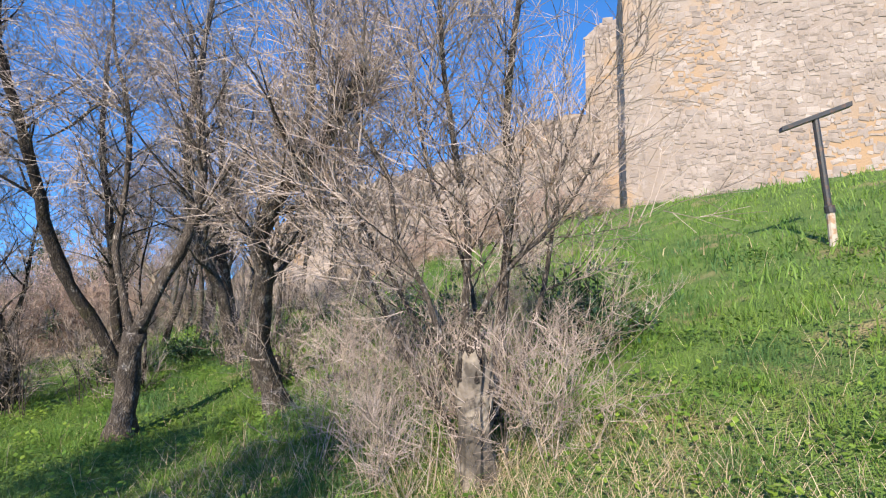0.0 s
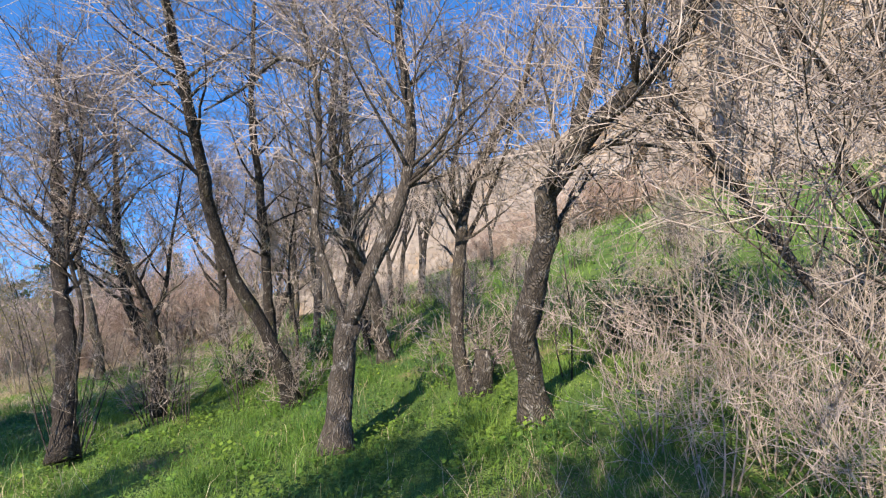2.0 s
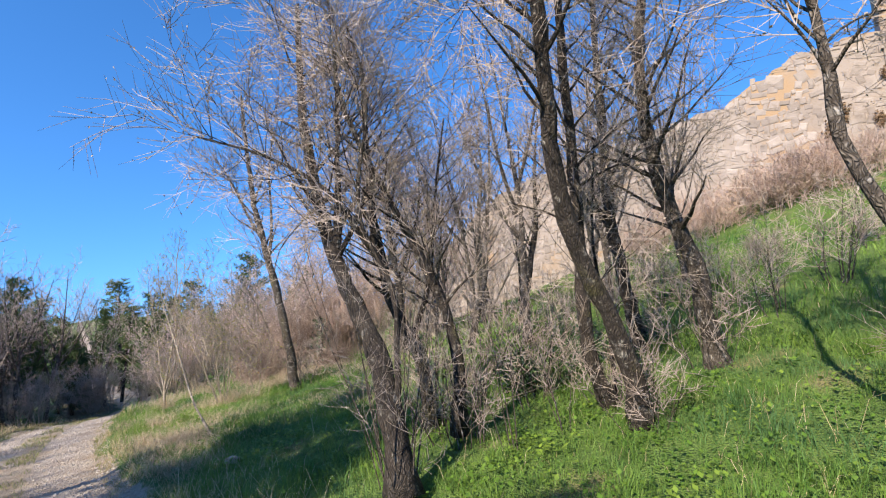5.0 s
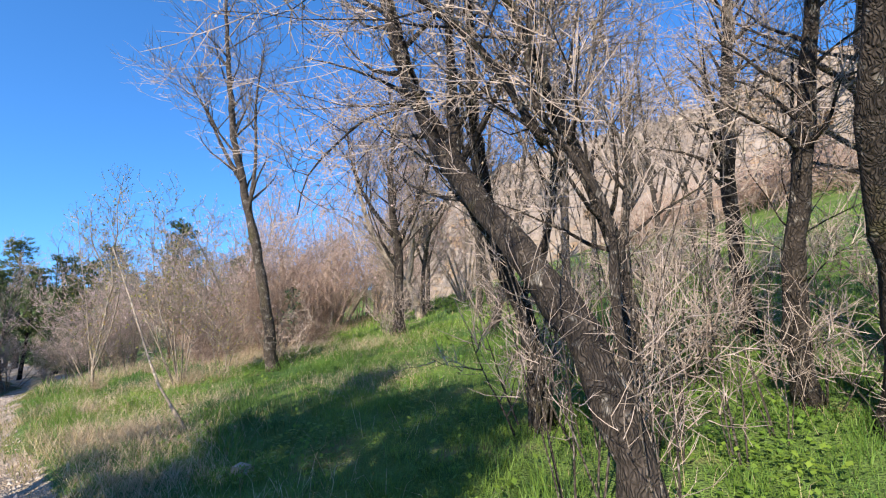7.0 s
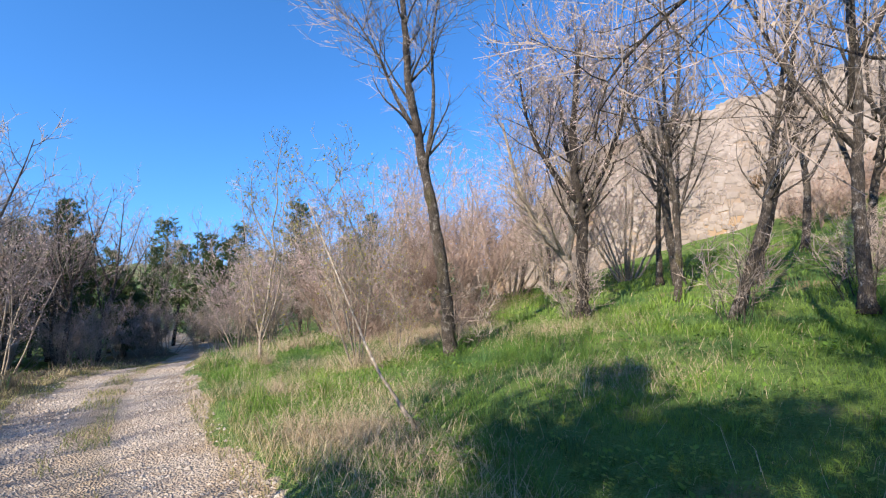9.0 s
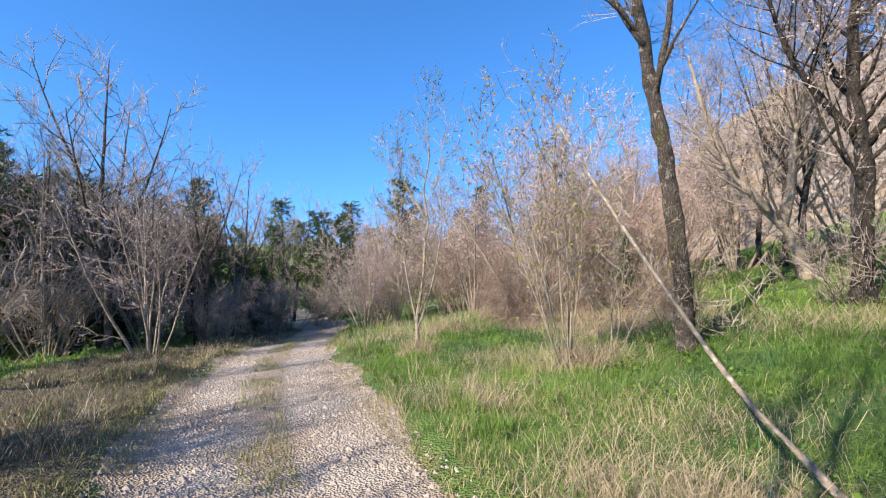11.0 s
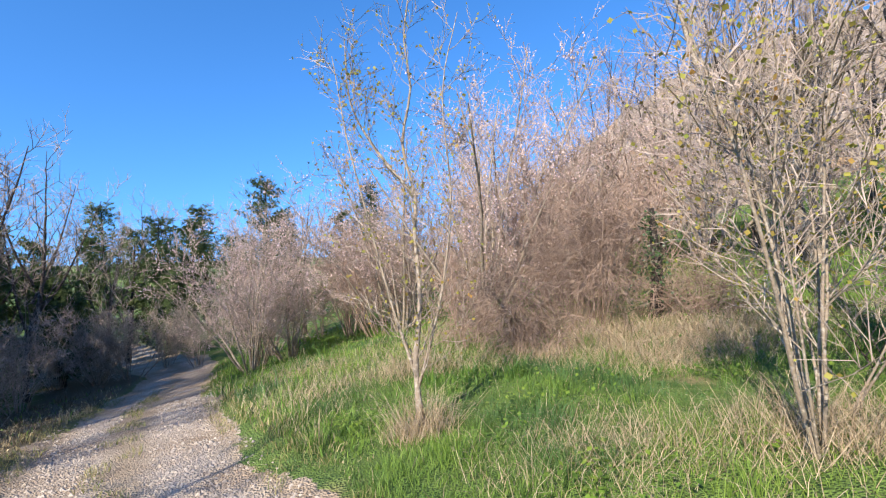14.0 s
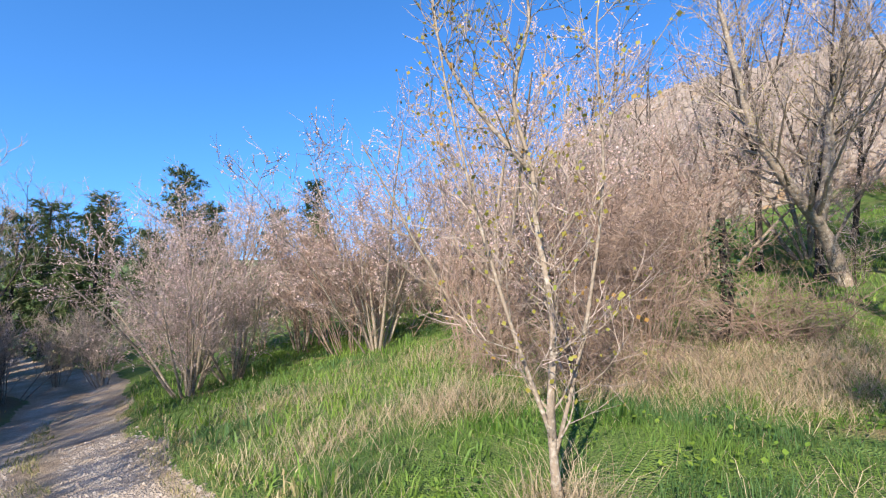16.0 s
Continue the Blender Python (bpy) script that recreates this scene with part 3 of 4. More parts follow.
stub = tree("broken_stub", "short weathered grey stub of a trunk beside the slim tree", "stump",
            [([(-2.2, 6.0, 0.05), (-2.2, 6.0, 0.4), (-2.19, 5.99, 0.62)], 0.09, 0.07)], 44, bark=BARK, count=0)
tree("dark_sapling", "dark bare young tree bent to one side among the scrub", "tree",
     [([(-6.6, 6.75, -0.35), (-6.58, 6.67, 0.58), (-6.82, 6.56, 1.4), (-7.24, 6.41, 2.31), (-7.6, 6.25, 3.21), (-7.7, 6.2, 4.0)], 0.075, 0.014)],
     5, bark=BARK_DARK, count=14, length=1.1, start=0.3, **NEAR)
tree("wood_tree", "tall bare tree on the grass slope, mottled grey bark", "tree",
     [([(-3.78, 8.2, -0.02), (-3.92, 8.04, 0.77), (-3.98, 7.92, 1.35), (-4.26, 7.7, 2.14), (-4.40, 7.53, 2.92), (-4.43, 7.37, 3.81), (-4.32, 7.26, 4.69), (-4.34, 7.09, 5.9)], 0.115, 0.025)],
     6, count=20, length=1.5, start=0.3, group="trees of the wood", **NEAR)
tree("wood_tree", "tall bare tree on the grass slope, dark bark", "tree",
     [([(-4.47, 9.68, 0.05), (-4.58, 9.57, 0.71), (-4.7, 9.45, 1.45), (-4.8, 9.31, 2.38), (-4.8, 9.18, 3.58), (-4.79, 9.03, 4.96), (-4.75, 8.89, 6.43)], 0.12, 0.025)],
     7, bark=BARK_DARK, count=22, length=1.5, start=0.3, group="trees of the wood", **NEAR)
tree("wood_tree", "tall straight bare tree on the grass slope", "tree",
     [([(-5.03, 7.42, -0.28), (-5.22, 7.27, 0.36), (-5.26, 7.15, 0.97), (-5.24, 6.95, 1.97), (-5.25, 6.76, 2.92), (-5.26, 6.58, 3.75), (-5.2, 6.5, 5.2)], 0.085, 0.025),
      ([(-5.0, 7.5, -0.28), (-5.0, 7.5, 0.6), (-5.1, 7.4, 1.6), (-5.0, 7.5, 2.8)], 0.03, 0.01)],
     8, bark=BARK_DARK, count=[12, 8], length=1.2, start=0.35, group="trees of the wood", **NEAR)
tree("arching_tree", "big bare tree leaning over the track, dark furrowed trunk", "tree",
     [([(-6.72, 5.5, -0.5), (-6.95, 5.72, 0.3), (-7.35, 6.05, 0.95), (-7.8, 6.35, 1.55), (-8.1, 6.6, 2.1), (-8.42, 6.8, 2.9), (-8.6, 6.9, 3.9), (-8.7, 7.0, 5.2)], 0.115, 0.03),
      ([(-7.8, 6.35, 1.55), (-7.85, 6.5, 2.1), (-7.9, 6.6, 2.8), (-7.95, 6.7, 3.6), (-8.0, 6.8, 4.6)], 0.045, 0.012),
      ([(-8.15, 6.65, 2.3), (-8.36, 7.6, 2.69), (-8.74, 8.0, 2.72), (-9.11, 7.98, 2.58), (-9.41, 7.91, 2.28), (-9.66, 7.84, 1.95), (-9.75, 7.79, 1.5)], 0.035, 0.006),
      ([(-6.8, 5.6, -0.1), (-6.85, 5.75, 0.6), (-6.9, 5.8, 1.2), (-7.3, 5.95, 2.0), (-7.2, 6.0, 3.2), (-7.5, 6.1, 4.2)], 0.03, 0.008),
      ([(-7.2, 6.0, 1.6), (-7.6, 5.9, 2.2), (-8.2, 5.7, 2.6), (-9.0, 5.6, 2.9)], 0.03, 0.008)],
     9, bark=BARK_DARK, count=[12, 10, 7, 13, 7], length=1.9, start=0.35, **NEAR)
tree("dark_bent_tree", "dark bent bare tree with a split foot, on the grass bank", "tree",
     [([(-7.16, 7.55, -0.6), (-7.23, 7.47, 0.09), (-7.33, 7.41, 0.55), (-7.53, 7.32, 0.93), (-7.65, 7.24, 1.5), (-7.72, 7.2, 1.85), (-7.8, 7.2, 2.8), (-7.8, 7.1, 4.2)], 0.10, 0.02),
      ([(-7.35, 7.4, 0.6), (-7.1, 7.4, 1.3), (-7.0, 7.4, 2.2), (-6.8, 7.4, 3.4)], 0.04, 0.01)],
     10, bark=BARK_DARK, count=[10, 9], length=1.5, start=0.35, **NEAR)
# suckers and brushwood crowding the feet of the leaning trees
for i, (x, y, st, h, ln) in enumerate([(-6.66, 5.5, 7, 2.3, 0.25), (-6.98, 5.85, 6, 2.7, 0.25), (-6.35, 6.5, 4, 2.2, 0.3), (-5.95, 6.45, 4, 1.9, 0.4),
                                      (-6.75, 6.95, 4, 2.2, 0.3), (-5.5, 6.9, 4, 1.6, 0.4), (-7.25, 7.3, 4, 2.0, 0.3), (-2.3, 6.35, 5, 1.9, 0.3), (-1.3, 5.9, 5, 1.7, 0.4), (-0.9, 5.2, 4, 1.4, 0.5)]):
    shrub("scrub", "tangle of bare grey-brown suckers at the foot of a leaning tree", "shrub", (x, y, height(x, y)), 60 + i, st, h, lean=ln, radius=0.008, spread0=0.2, count=4, length=0.5, bark=BARK, twig=TWIG, group="scrub under the trees", thin=0.002, sub=4, subsub=2, twig_len=0.24, up=0.16)

# ---- stump and thicket beside the path's start ----
STUMP_BARK = material("dead bark", (0.21, 0.175, 0.14), 0.95, [((0.34, 0.29, 0.23), 7, 0.5, 0.66), ((0.05, 0.04, 0.032), 12, 0.5, 0.62), ((0.10, 0.085, 0.07), 3, 0.48, 0.6)], bump=1.0, bump_scale=28)
stump = new("broken_stump")
stump.location = (0.32, 3.12, 0.10)
tagged(stump, "broken dead trunk with torn dark top and grey bark", "stump")
rs = random.Random(3)
sg, rings, sides = Geo(), 12, 18
flute = [1 + 0.16 * math.sin(3 * k / sides * 6.28 + 1) + 0.1 * rs.uniform(-1, 1) for k in range(sides)]
torn = [rs.uniform(-0.1, 0.16) for k in range(sides)]
vs = []
for i in range(rings):
    f = i / (rings - 1)
    for k in range(sides):
        a = 2 * math.pi * k / sides + 0.25 * f
        q = (0.108 + 0.10 * (1 - f) ** 7 + 0.012 * math.sin(9 * f + 2 * a)) * flute[k] * rs.uniform(0.94, 1.06)
        vs.append(Vector((q * math.cos(a) - 0.02 * f, q * math.sin(a) - 0.09 * f, 0.90 * f + torn[k] * f ** 4)))
fs = [(i * sides + k, i * sides + (k + 1) % sides, (i + 1) * sides + (k + 1) % sides, (i + 1) * sides + k) for i in range(rings - 1) for k in range(sides)]
sg.add(vs, fs)
part("trunk", sg, STUMP_BARK, stump)
sg = Geo()
sg.add([vs[(rings - 1) * sides + k] * 0.97 for k in range(sides)] + [Vector((-0.02, -0.09, 0.72))], [(k, (k + 1) % sides, sides) for k in range(sides)])
part("hollow", sg, BARK_DARK, stump, "dark rotten hollow")
for i in range(9):
    a = rs.uniform(0, 6.28)
    p = Vector((0.09 * math.cos(a) - 0.02, 0.09 * math.sin(a) - 0.09, 0.84))
    sg = Geo()
    sg.tube([p, p + Vector((0, 0, 0.1)), p + Vector((rs.uniform(-0.04, 0.04), rs.uniform(-0.04, 0.04), rs.uniform(0.14, 0.27)))], [0.026, 0.018, 0.003], 5)
    part("splinter", sg, BARK_DARK, stump)
for i in range(2):
    x, y = 0.32 + 0.24 * math.cos(i * 1.3 + 0.3), 3.16 + 0.2 * math.sin(i * 1.3 + 0.3)
    shrub("stump_suckers", "thin bare suckers sprouting at the foot of the stump", "shrub", (x, y, height(x, y)), 70 + i, 6, 0.9, lean=0.45, radius=0.006, count=4, length=0.9, bark=BARK, group="suckers round the stump", thin=0.0026, sub=3, subsub=2, twig_len=0.2)
tree("bushy_tree", "many-stemmed bare tree behind the stump, dense pinkish-grey twigs", "tree",
     [([(0.45, 3.75, 0.35), (0.55, 4.1, 1.28), (0.64, 4.04, 2.31), (0.59, 4.0, 2.75), (0.63, 3.93, 3.54), (0.74, 3.87, 4.4)], 0.055, 0.02),
      ([(0.37, 3.78, 0.35), (0.25, 3.71, 1.15), (0.26, 3.64, 1.96), (0.17, 3.58, 2.5), (0.05, 3.52, 3.3), (0.0, 3.5, 4.2)], 0.04, 0.012),
      ([(0.31, 3.6, 0.2), (0.06, 3.62, 0.62), (-0.24, 3.62, 1.06), (-0.45, 3.63, 1.48), (-0.65, 3.63, 1.81), (-0.95, 3.63, 2.3), (-1.2, 3.7, 3.0)], 0.024, 0.008),
      ([(0.30, 3.55, 0.4), (0.05, 3.5, 1.2), (-0.08, 3.47, 1.55), (-0.27, 3.44, 1.84), (-0.32, 3.39, 2.3), (-0.53, 3.35, 2.67), (-0.8, 3.32, 3.3)], 0.03, 0.01),
      ([(0.28, 3.6, 0.9), (0.35, 3.5, 1.3), (0.55, 3.5, 1.65), (0.95, 3.55, 2.05), (1.3, 3.7, 2.6)], 0.026, 0.008),
      ([(0.4, 3.7, 0.3), (0.3, 3.9, 1.5), (-0.1, 4.0, 2.6), (-0.3, 4.0, 3.8)], 0.03, 0.008),
      ([(0.5, 3.8, 0.4), (0.9, 4.0, 1.5), (1.1, 4.1, 2.6), (1.5, 4.2, 3.6)], 0.03, 0.008),
      ([(0.35, 3.7, 0.3), (-0.2, 3.9, 1.3), (-0.8, 4.0, 2.4), (-1.1, 4.1, 3.6)], 0.026, 0.008)],
     22, count=[16, 15, 12, 13, 10, 15, 13, 14], dense=1.45, length=1.2, start=0.34, thin=0.0036, twig_len=0.5, sub=9, subsub=5, up=0.14)
for i, (x, y, st, h) in enumerate([(-0.15, 3.75, 9, 1.2), (0.85, 3.6, 8, 1.1), (-0.45, 3.9, 10, 1.5), (1.1, 4.1, 10, 1.2), (0.1, 4.3, 10, 2.0), (-1.0, 4.2, 8, 1.1), (0.9, 5.1, 12, 1.1), (-0.35, 3.25, 7, 0.95), (0.8, 3.05, 6, 0.8), (-0.9, 3.6, 8, 1.2), (0.0, 3.05, 6, 0.8), (-0.6, 4.6, 9, 1.8), (0.55, 3.3, 6, 1.1)]):
    shrub("bramble_bush", "tangled leafless bramble with pale dry stems around the stump", "shrub", (x, y, height(x, y)), 80 + i, st, h, lean=0.7, radius=0.006, count=4, length=1.0, group="brambles", thin=0.0018, sub=5, subsub=3, twig_len=0.25, bark=BARK_PALE, twig=TWIG)

# ---- trees along the track's upper side ----
tree("tall_slim_tree", "tall slim bare tree with upswept branches and silvery scarred bark", "tree",
     [([(-12.22, 11.8, -1.05), (-12.35, 11.63, 0.3), (-12.47, 11.48, 1.26), (-12.71, 11.24, 2.67), (-12.87, 11.05, 3.77), (-12.91, 10.93, 4.77), (-12.98, 10.76, 6.3)], 0.125, 0.025),
      ([(-12.72, 11.2, 2.75), (-13.1, 11.1, 3.4), (-13.4, 11.0, 4.1), (-13.9, 10.9, 4.9)], 0.045, 0.01),
      ([(-12.6, 11.3, 2.2), (-12.45, 11.2, 3.2), (-12.5, 11.2, 4.3), (-12.3, 11.1, 5.6)], 0.04, 0.01)],
     31, bark=BARK, count=[13, 11, 10], length=1.7, start=0.45, thin=0.004, twig_len=0.45, sub=7, subsub=4, up=0.14)
tree("spreading_tree", "bare spreading tree with a dark trunk among dry grass", "tree",
     [([(-10.19, 13.85, -0.4), (-10.22, 13.8, 0.7), (-10.23, 13.76, 1.55), (-10.39, 13.64, 2.67), (-10.41, 13.59, 3.7), (-10.3, 13.6, 5.2)], 0.13, 0.03),
      ([(-10.3, 13.7, 1.9), (-10.9, 13.5, 2.7), (-11.3, 13.4, 3.6), (-11.5, 13.3, 4.8)], 0.06, 0.012),
      ([(-10.25, 13.7, 1.8), (-9.8, 13.6, 2.6), (-9.5, 13.6, 3.6), (-9.4, 13.5, 4.9)], 0.06, 0.012),
      ([(-10.3, 13.7, 2.3), (-10.6, 14.1, 3.2), (-10.8, 14.3, 4.6)], 0.05, 0.012)],
     32, bark=BARK_DARK, count=[16, 13, 13, 10], dense=2.1, length=1.9, start=0.3, thin=0.0046, twig_len=0.5, sub=8, subsub=5, extra_mat=BLOSSOM, extra_name="blossom", tips=1, tip_size=0.035)
tree("slope_tree", "thin bare tree on the open slope below the wall", "tree",
     [([(-7.91, 12.32, -0.25), (-7.76, 12.35, 0.45), (-7.49, 12.4, 1.47), (-7.38, 12.39, 2.58), (-7.23, 12.38, 3.86), (-7.16, 12.36, 5.2)], 0.08, 0.015)],
     33, count=18, length=1.5, start=0.3, group="slope trees", thin=0.004, sub=7, subsub=4)
tree("slope_tree", "bare tree on the open slope close under the wall", "tree",
     [([(-8.14, 16.5, 0.2), (-8.4, 16.35, 1.43), (-8.5, 16.23, 3.04), (-8.24, 16.23, 5.06), (-8.32, 16.12, 6.81)], 0.12, 0.02)],
     34, bark=BARK, count=18, length=1.7, start=0.35, group="slope trees", thin=0.0048, sub=7, subsub=4)
tree("slope_tree", "bare tree on the grass slope, its dark limbs spread wide", "tree",
     [([(-7.05, 15.0, 0.25), (-6.8, 15.0, 1.6), (-6.5, 15.0, 3.0), (-6.4, 14.9, 4.6), (-6.2, 14.9, 6.2)], 0.12, 0.02)],
     35, bark=BARK_DARK, count=18, length=1.8, start=0.3, group="slope trees", thin=0.0048, sub=7, subsub=4)
tree("leaning_pale_tree", "pale-barked bare tree with arching limbs, hung with dry growth", "tree",
     [([(-10.39, 17.16, -0.3), (-10.7, 17.11, 0.62), (-11.34, 17.04, 1.49), (-11.94, 16.97, 2.36), (-12.34, 16.9, 3.52), (-12.65, 16.85, 4.7)], 0.12, 0.03),
      ([(-10.84, 17.09, 0.81), (-10.71, 17.08, 1.79), (-10.68, 17.05, 2.77), (-10.4, 17.05, 4.2)], 0.10, 0.03)],
     36, bark=BARK_PALE, count=[20, 18], length=2.0, start=0.25, thin=0.0046, sub=8, subsub=5, extra_mat=BUD, tips=1, tip_size=0.025)
tree("young_tree", "young bare tree on the verge, breaking into yellow-green leaf", "tree",
     [([(-16.2, 11.6, -1.42), (-16.25, 11.65, -0.85), (-16.22, 11.75, -0.3), (-16.32, 11.95, 0.4), (-16.33, 12.05, 0.75), (-16.47, 12.1, 1.3), (-16.36, 12.1, 1.9), (-16.42, 12.1, 2.4), (-16.3, 12.1, 3.2)], 0.029, 0.006),
      ([(-16.24, 11.62, -1.0), (-16.5, 11.7, -0.3), (-16.75, 11.8, 0.5), (-16.95, 11.8, 1.3), (-17.1, 11.8, 2.2)], 0.017, 0.004),
      ([(-16.22, 11.62, -1.1), (-16.0, 11.75, -0.2), (-15.9, 11.8, 0.7), (-15.95, 11.8, 1.7), (-15.8, 11.9, 2.5)], 0.015, 0.004),
      ([(-16.34, 12.05, 0.75), (-16.75, 12.1, 1.25), (-17.05, 12.1, 1.8), (-17.1, 12.1, 2.5)], 0.02, 0.005)],
     37, bark=BARK_PALE, count=[20, 13, 13, 9], dense=1.5, length=0.75, start=0.1, thin=0.0028, twig_len=0.28, sub=5, subsub=3, up=0.16, extra_mat=BUD, extra_name="young_leaves", tips=1, tip_size=0.032)
shrub("willow_clump", "clump of pale slanting stems breaking into yellow-green leaf", "shrub", (-13.42, 10.75, height(-13.42, 10.75)), 38, 8, 3.6, lean=0.5, radius=0.0125, spread0=0.2, count=9, length=1.1, thin=0.003, sub=6, subsub=4, twig_len=0.3, up=0.14, extra_mat=BUD, extra_name="young_leaves", tips=1, tip_size=0.03)
shrub("willow_clump", "smaller clump of pale stems on the verge", "shrub", (-13.1, 11.4, height(-13.1, 11.4)), 39, 4, 2.7, lean=0.35, radius=0.011, count=7, length=0.9, thin=0.003, sub=5, subsub=3, twig_len=0.3, up=0.14, extra_mat=BUD, extra_name="young_leaves", tips=1, tip_size=0.028)
tree("leaning_pole_tree", "thin dead sapling leaning out of the dry grass", "tree",
     [([(-11.22, 8.14, -0.98), (-11.58, 8.22, -0.63), (-11.85, 8.3, -0.35), (-12.48, 8.54, 0.53), (-12.94, 8.66, 1.25)], 0.018, 0.008)],
     40, bark=BARK_PALE, count=3, length=0.5, start=0.7, thin=0.0028, sub=3, subsub=2, twig_len=0.2)

# ---- thickets: a few kinds of bush, repeated ----
def bush_kinds(name, label, seed, kinds, split=False, **kw):
    return [shrub(name, label, "shrub", (0, 0, 0), seed + k, split=split, **kw) for k in range(kinds)]


def scatter(kinds, places, rng, lo, hi, sink=0.05):
    first = {}
    for n, (x, y) in enumerate(places):
        k = n % len(kinds)
        sc = rng.uniform(lo, hi)
        m = pose(x, y, height(x, y) - sink, rng.uniform(-5, 5), rng.uniform(-5, 5), rng.uniform(0, 360)) @ Matrix.Diagonal((sc * rng.uniform(0.85, 1.15), sc * rng.uniform(0.85, 1.15), sc, 1))
        if k not in first:
            first[k] = True
            kinds[k].matrix_basis = m
        else:
            c = copy_thing(kinds[k], m)
            c.matrix_basis = m


rng = random.Random(77)
HAZE = dict(stems=13, tall=3.0, lean=0.5, radius=0.012, spread0=0.6, count=6, length=1.1, thin=0.0048, sub=5, subsub=4, twig_len=0.38, up=0.12)
red = bush_kinds("thicket_bush", "dense leafless reddish-brown bush in the thicket", 200, 3, twig=TWIG_RED, bark=TWIG_RED, group="thicket", **HAZE)
spots = []
for i in range(34):
    u, s = rng.uniform(21, 33), rng.uniform(3.8, 11.5)
    if s < 3.4 + 0.16 * (u - 20):
        s += 1.8
    if math.sin(u * 1.9) * math.sin(s * 1.5 + 1) < 0.45 and not (u < 23.2 and s > 6.4):
        spots.append(xy(u, s))
for i in range(4):
    spots.append(xy(rng.uniform(21.2, 22.4), rng.uniform(5.9, 7.6)))
scatter(red, spots, rng, 0.6, 1.4)
bank = bush_kinds("bank_bush", "low leafless reddish brush on the bank under the wall", 230, 2, stems=13, tall=1.5, lean=0.8, radius=0.01, spread0=0.6, count=5, length=1.2, thin=0.006, sub=4, subsub=3, twig_len=0.35, twig=TWIG_RED, bark=TWIG_RED, group="bank brush")
spots = []
for i in range(24):
    f = rng.uniform(0.03, 0.42)
    p = J + (W_LEFT - J) * f
    q = p + Vector((-0.37, -0.93)) * rng.uniform(0.8, 4.0) * (1.2 - f)
    spots.append((q.x, q.y))
scatter(bank, spots, rng, 0.7, 1.3)
brush = bush_kinds("slope_brush", "thin leafless brown brush among the trees", 240, 3, stems=9, tall=1.3, lean=0.4, radius=0.007, spread0=0.22, count=4, length=1.0, thin=0.0034, sub=4, subsub=3, twig_len=0.26, twig=TWIG, bark=BARK, group="brush on the slope")
spots = [(-4.75, 6.8), (-2.45, 6.2), (-6.5, 6.65), (-7.1, 7.4), (-3.9, 8.1), (-4.4, 9.6), (-5.0, 7.4), (-2.2, 6.3), (-5.9, 7.9), (-12.2, 11.9), (-10.2, 13.7), (-10.5, 14.0), (-10.3, 17.0), (-7.9, 12.2), (-1.5, 7.2), (-0.7, 6.3), ]
for i in range(26):
    spots.append(xy(rng.uniform(3.5, 13), rng.uniform(6.0, 11.5)))
scatter(brush, spots, rng, 0.65, 1.35)
pink = bush_kinds("blossom_tree", "small almond tree in pale pink blossom above the thicket", 250, 2, stems=11, tall=5.0, lean=0.42, radius=0.035, spread0=0.25, count=9, length=1.0, thin=0.0045, sub=7, subsub=4, twig_len=0.42, extra_mat=BLOSSOM, extra_name="blossom", tips=3, tip_size=0.03, group="blossoming trees")
scatter([copy_thing(p, Matrix()) for p in pink], [xy(28.2, 1.9), xy(29.4, 2.5), xy(28.9, 3.2)], rng, 0.66, 0.78)
scatter(pink, [xy(23.4, 5.2), xy(26.2, 5.0), xy(24.5, 7.6), xy(27, 8.5), xy(22.5, 8.2), xy(30.5, 6), xy(20.4, 9.6), xy(31.5, 3.6), xy(23, 10.5), xy(25.6, 9.8), xy(18.6, 11.2)], rng, 0.9, 1.2)
bare = []
for k in range(3):
    h = 7.0
    r = random.Random(300 + k)
    limbs = [([(0, 0, -0.2), (0.1, 0.05, 1.5), (r.uniform(-0.3, 0.3), r.uniform(-0.3, 0.3), 3.2), (r.uniform(-0.4, 0.4), r.uniform(-0.4, 0.4), h)], 0.095, 0.006)]
    for j in range(4):
        a = j * 1.6 + r.random()
        z = 1.6 + 0.5 * j
        limbs.append(([(0.1, 0.05, z), (0.6 * math.cos(a), 0.6 * math.sin(a), z + 1.0), (1.2 * math.cos(a), 1.2 * math.sin(a), z + 2.6), (1.5 * math.cos(a), 1.5 * math.sin(a), z + 3.6)], 0.045, 0.01))
    bare.append(tree("bare_tree", "leafless grey tree in the wood, fine pinkish twigs", "tree", limbs, 310 + k, bark=BARK, count=[14, 8, 8, 8, 8], dense=1.0, split=False, length=1.7, start=0.3, thin=0.007, sub=5, subsub=4, twig_len=0.5, up=0.12, group="wood beyond the track"))
# those at s below -4 and u under 13 stand unseen, added for their shadows
spots = [xy(u, s) for u, s in [(26.5, -6.0), (28.5, -7.2), (25.5, -7.8), (30, -6.0), (24, -9), (31.5, -7.5), (33, -5), (36, -3), (35, -7), (38, 0), (3.2, -6.0), (8.4, -4.8), (12.6, -4.7), (0.5, -6.6), (12.5, 9.5), (14.5, 12.5), (10.5, 10.5), (17.8, 12.5), (18.5, 8.8), (11.8, 13.5), (13.0, 11.0), (15.2, 7.6), (16.5, 9.2), (34, 6), (36, 10), (30, 12), (39, 5), (10.9, 7.6), (27, 13), (33, 14), (12.0, 6.2), (20.6, 10.8), (22.2, 11.6), (19.5, 10.0), (24.2, 12.2)] + [(25.8, -4.9), (28.4, -4.3), (30.8, -3.4), (32.2, -5.6), (29.4, -3.1), (33.9, -2.3)]]
scatter(bare, spots, rng, 0.7, 1.0, 0.0)
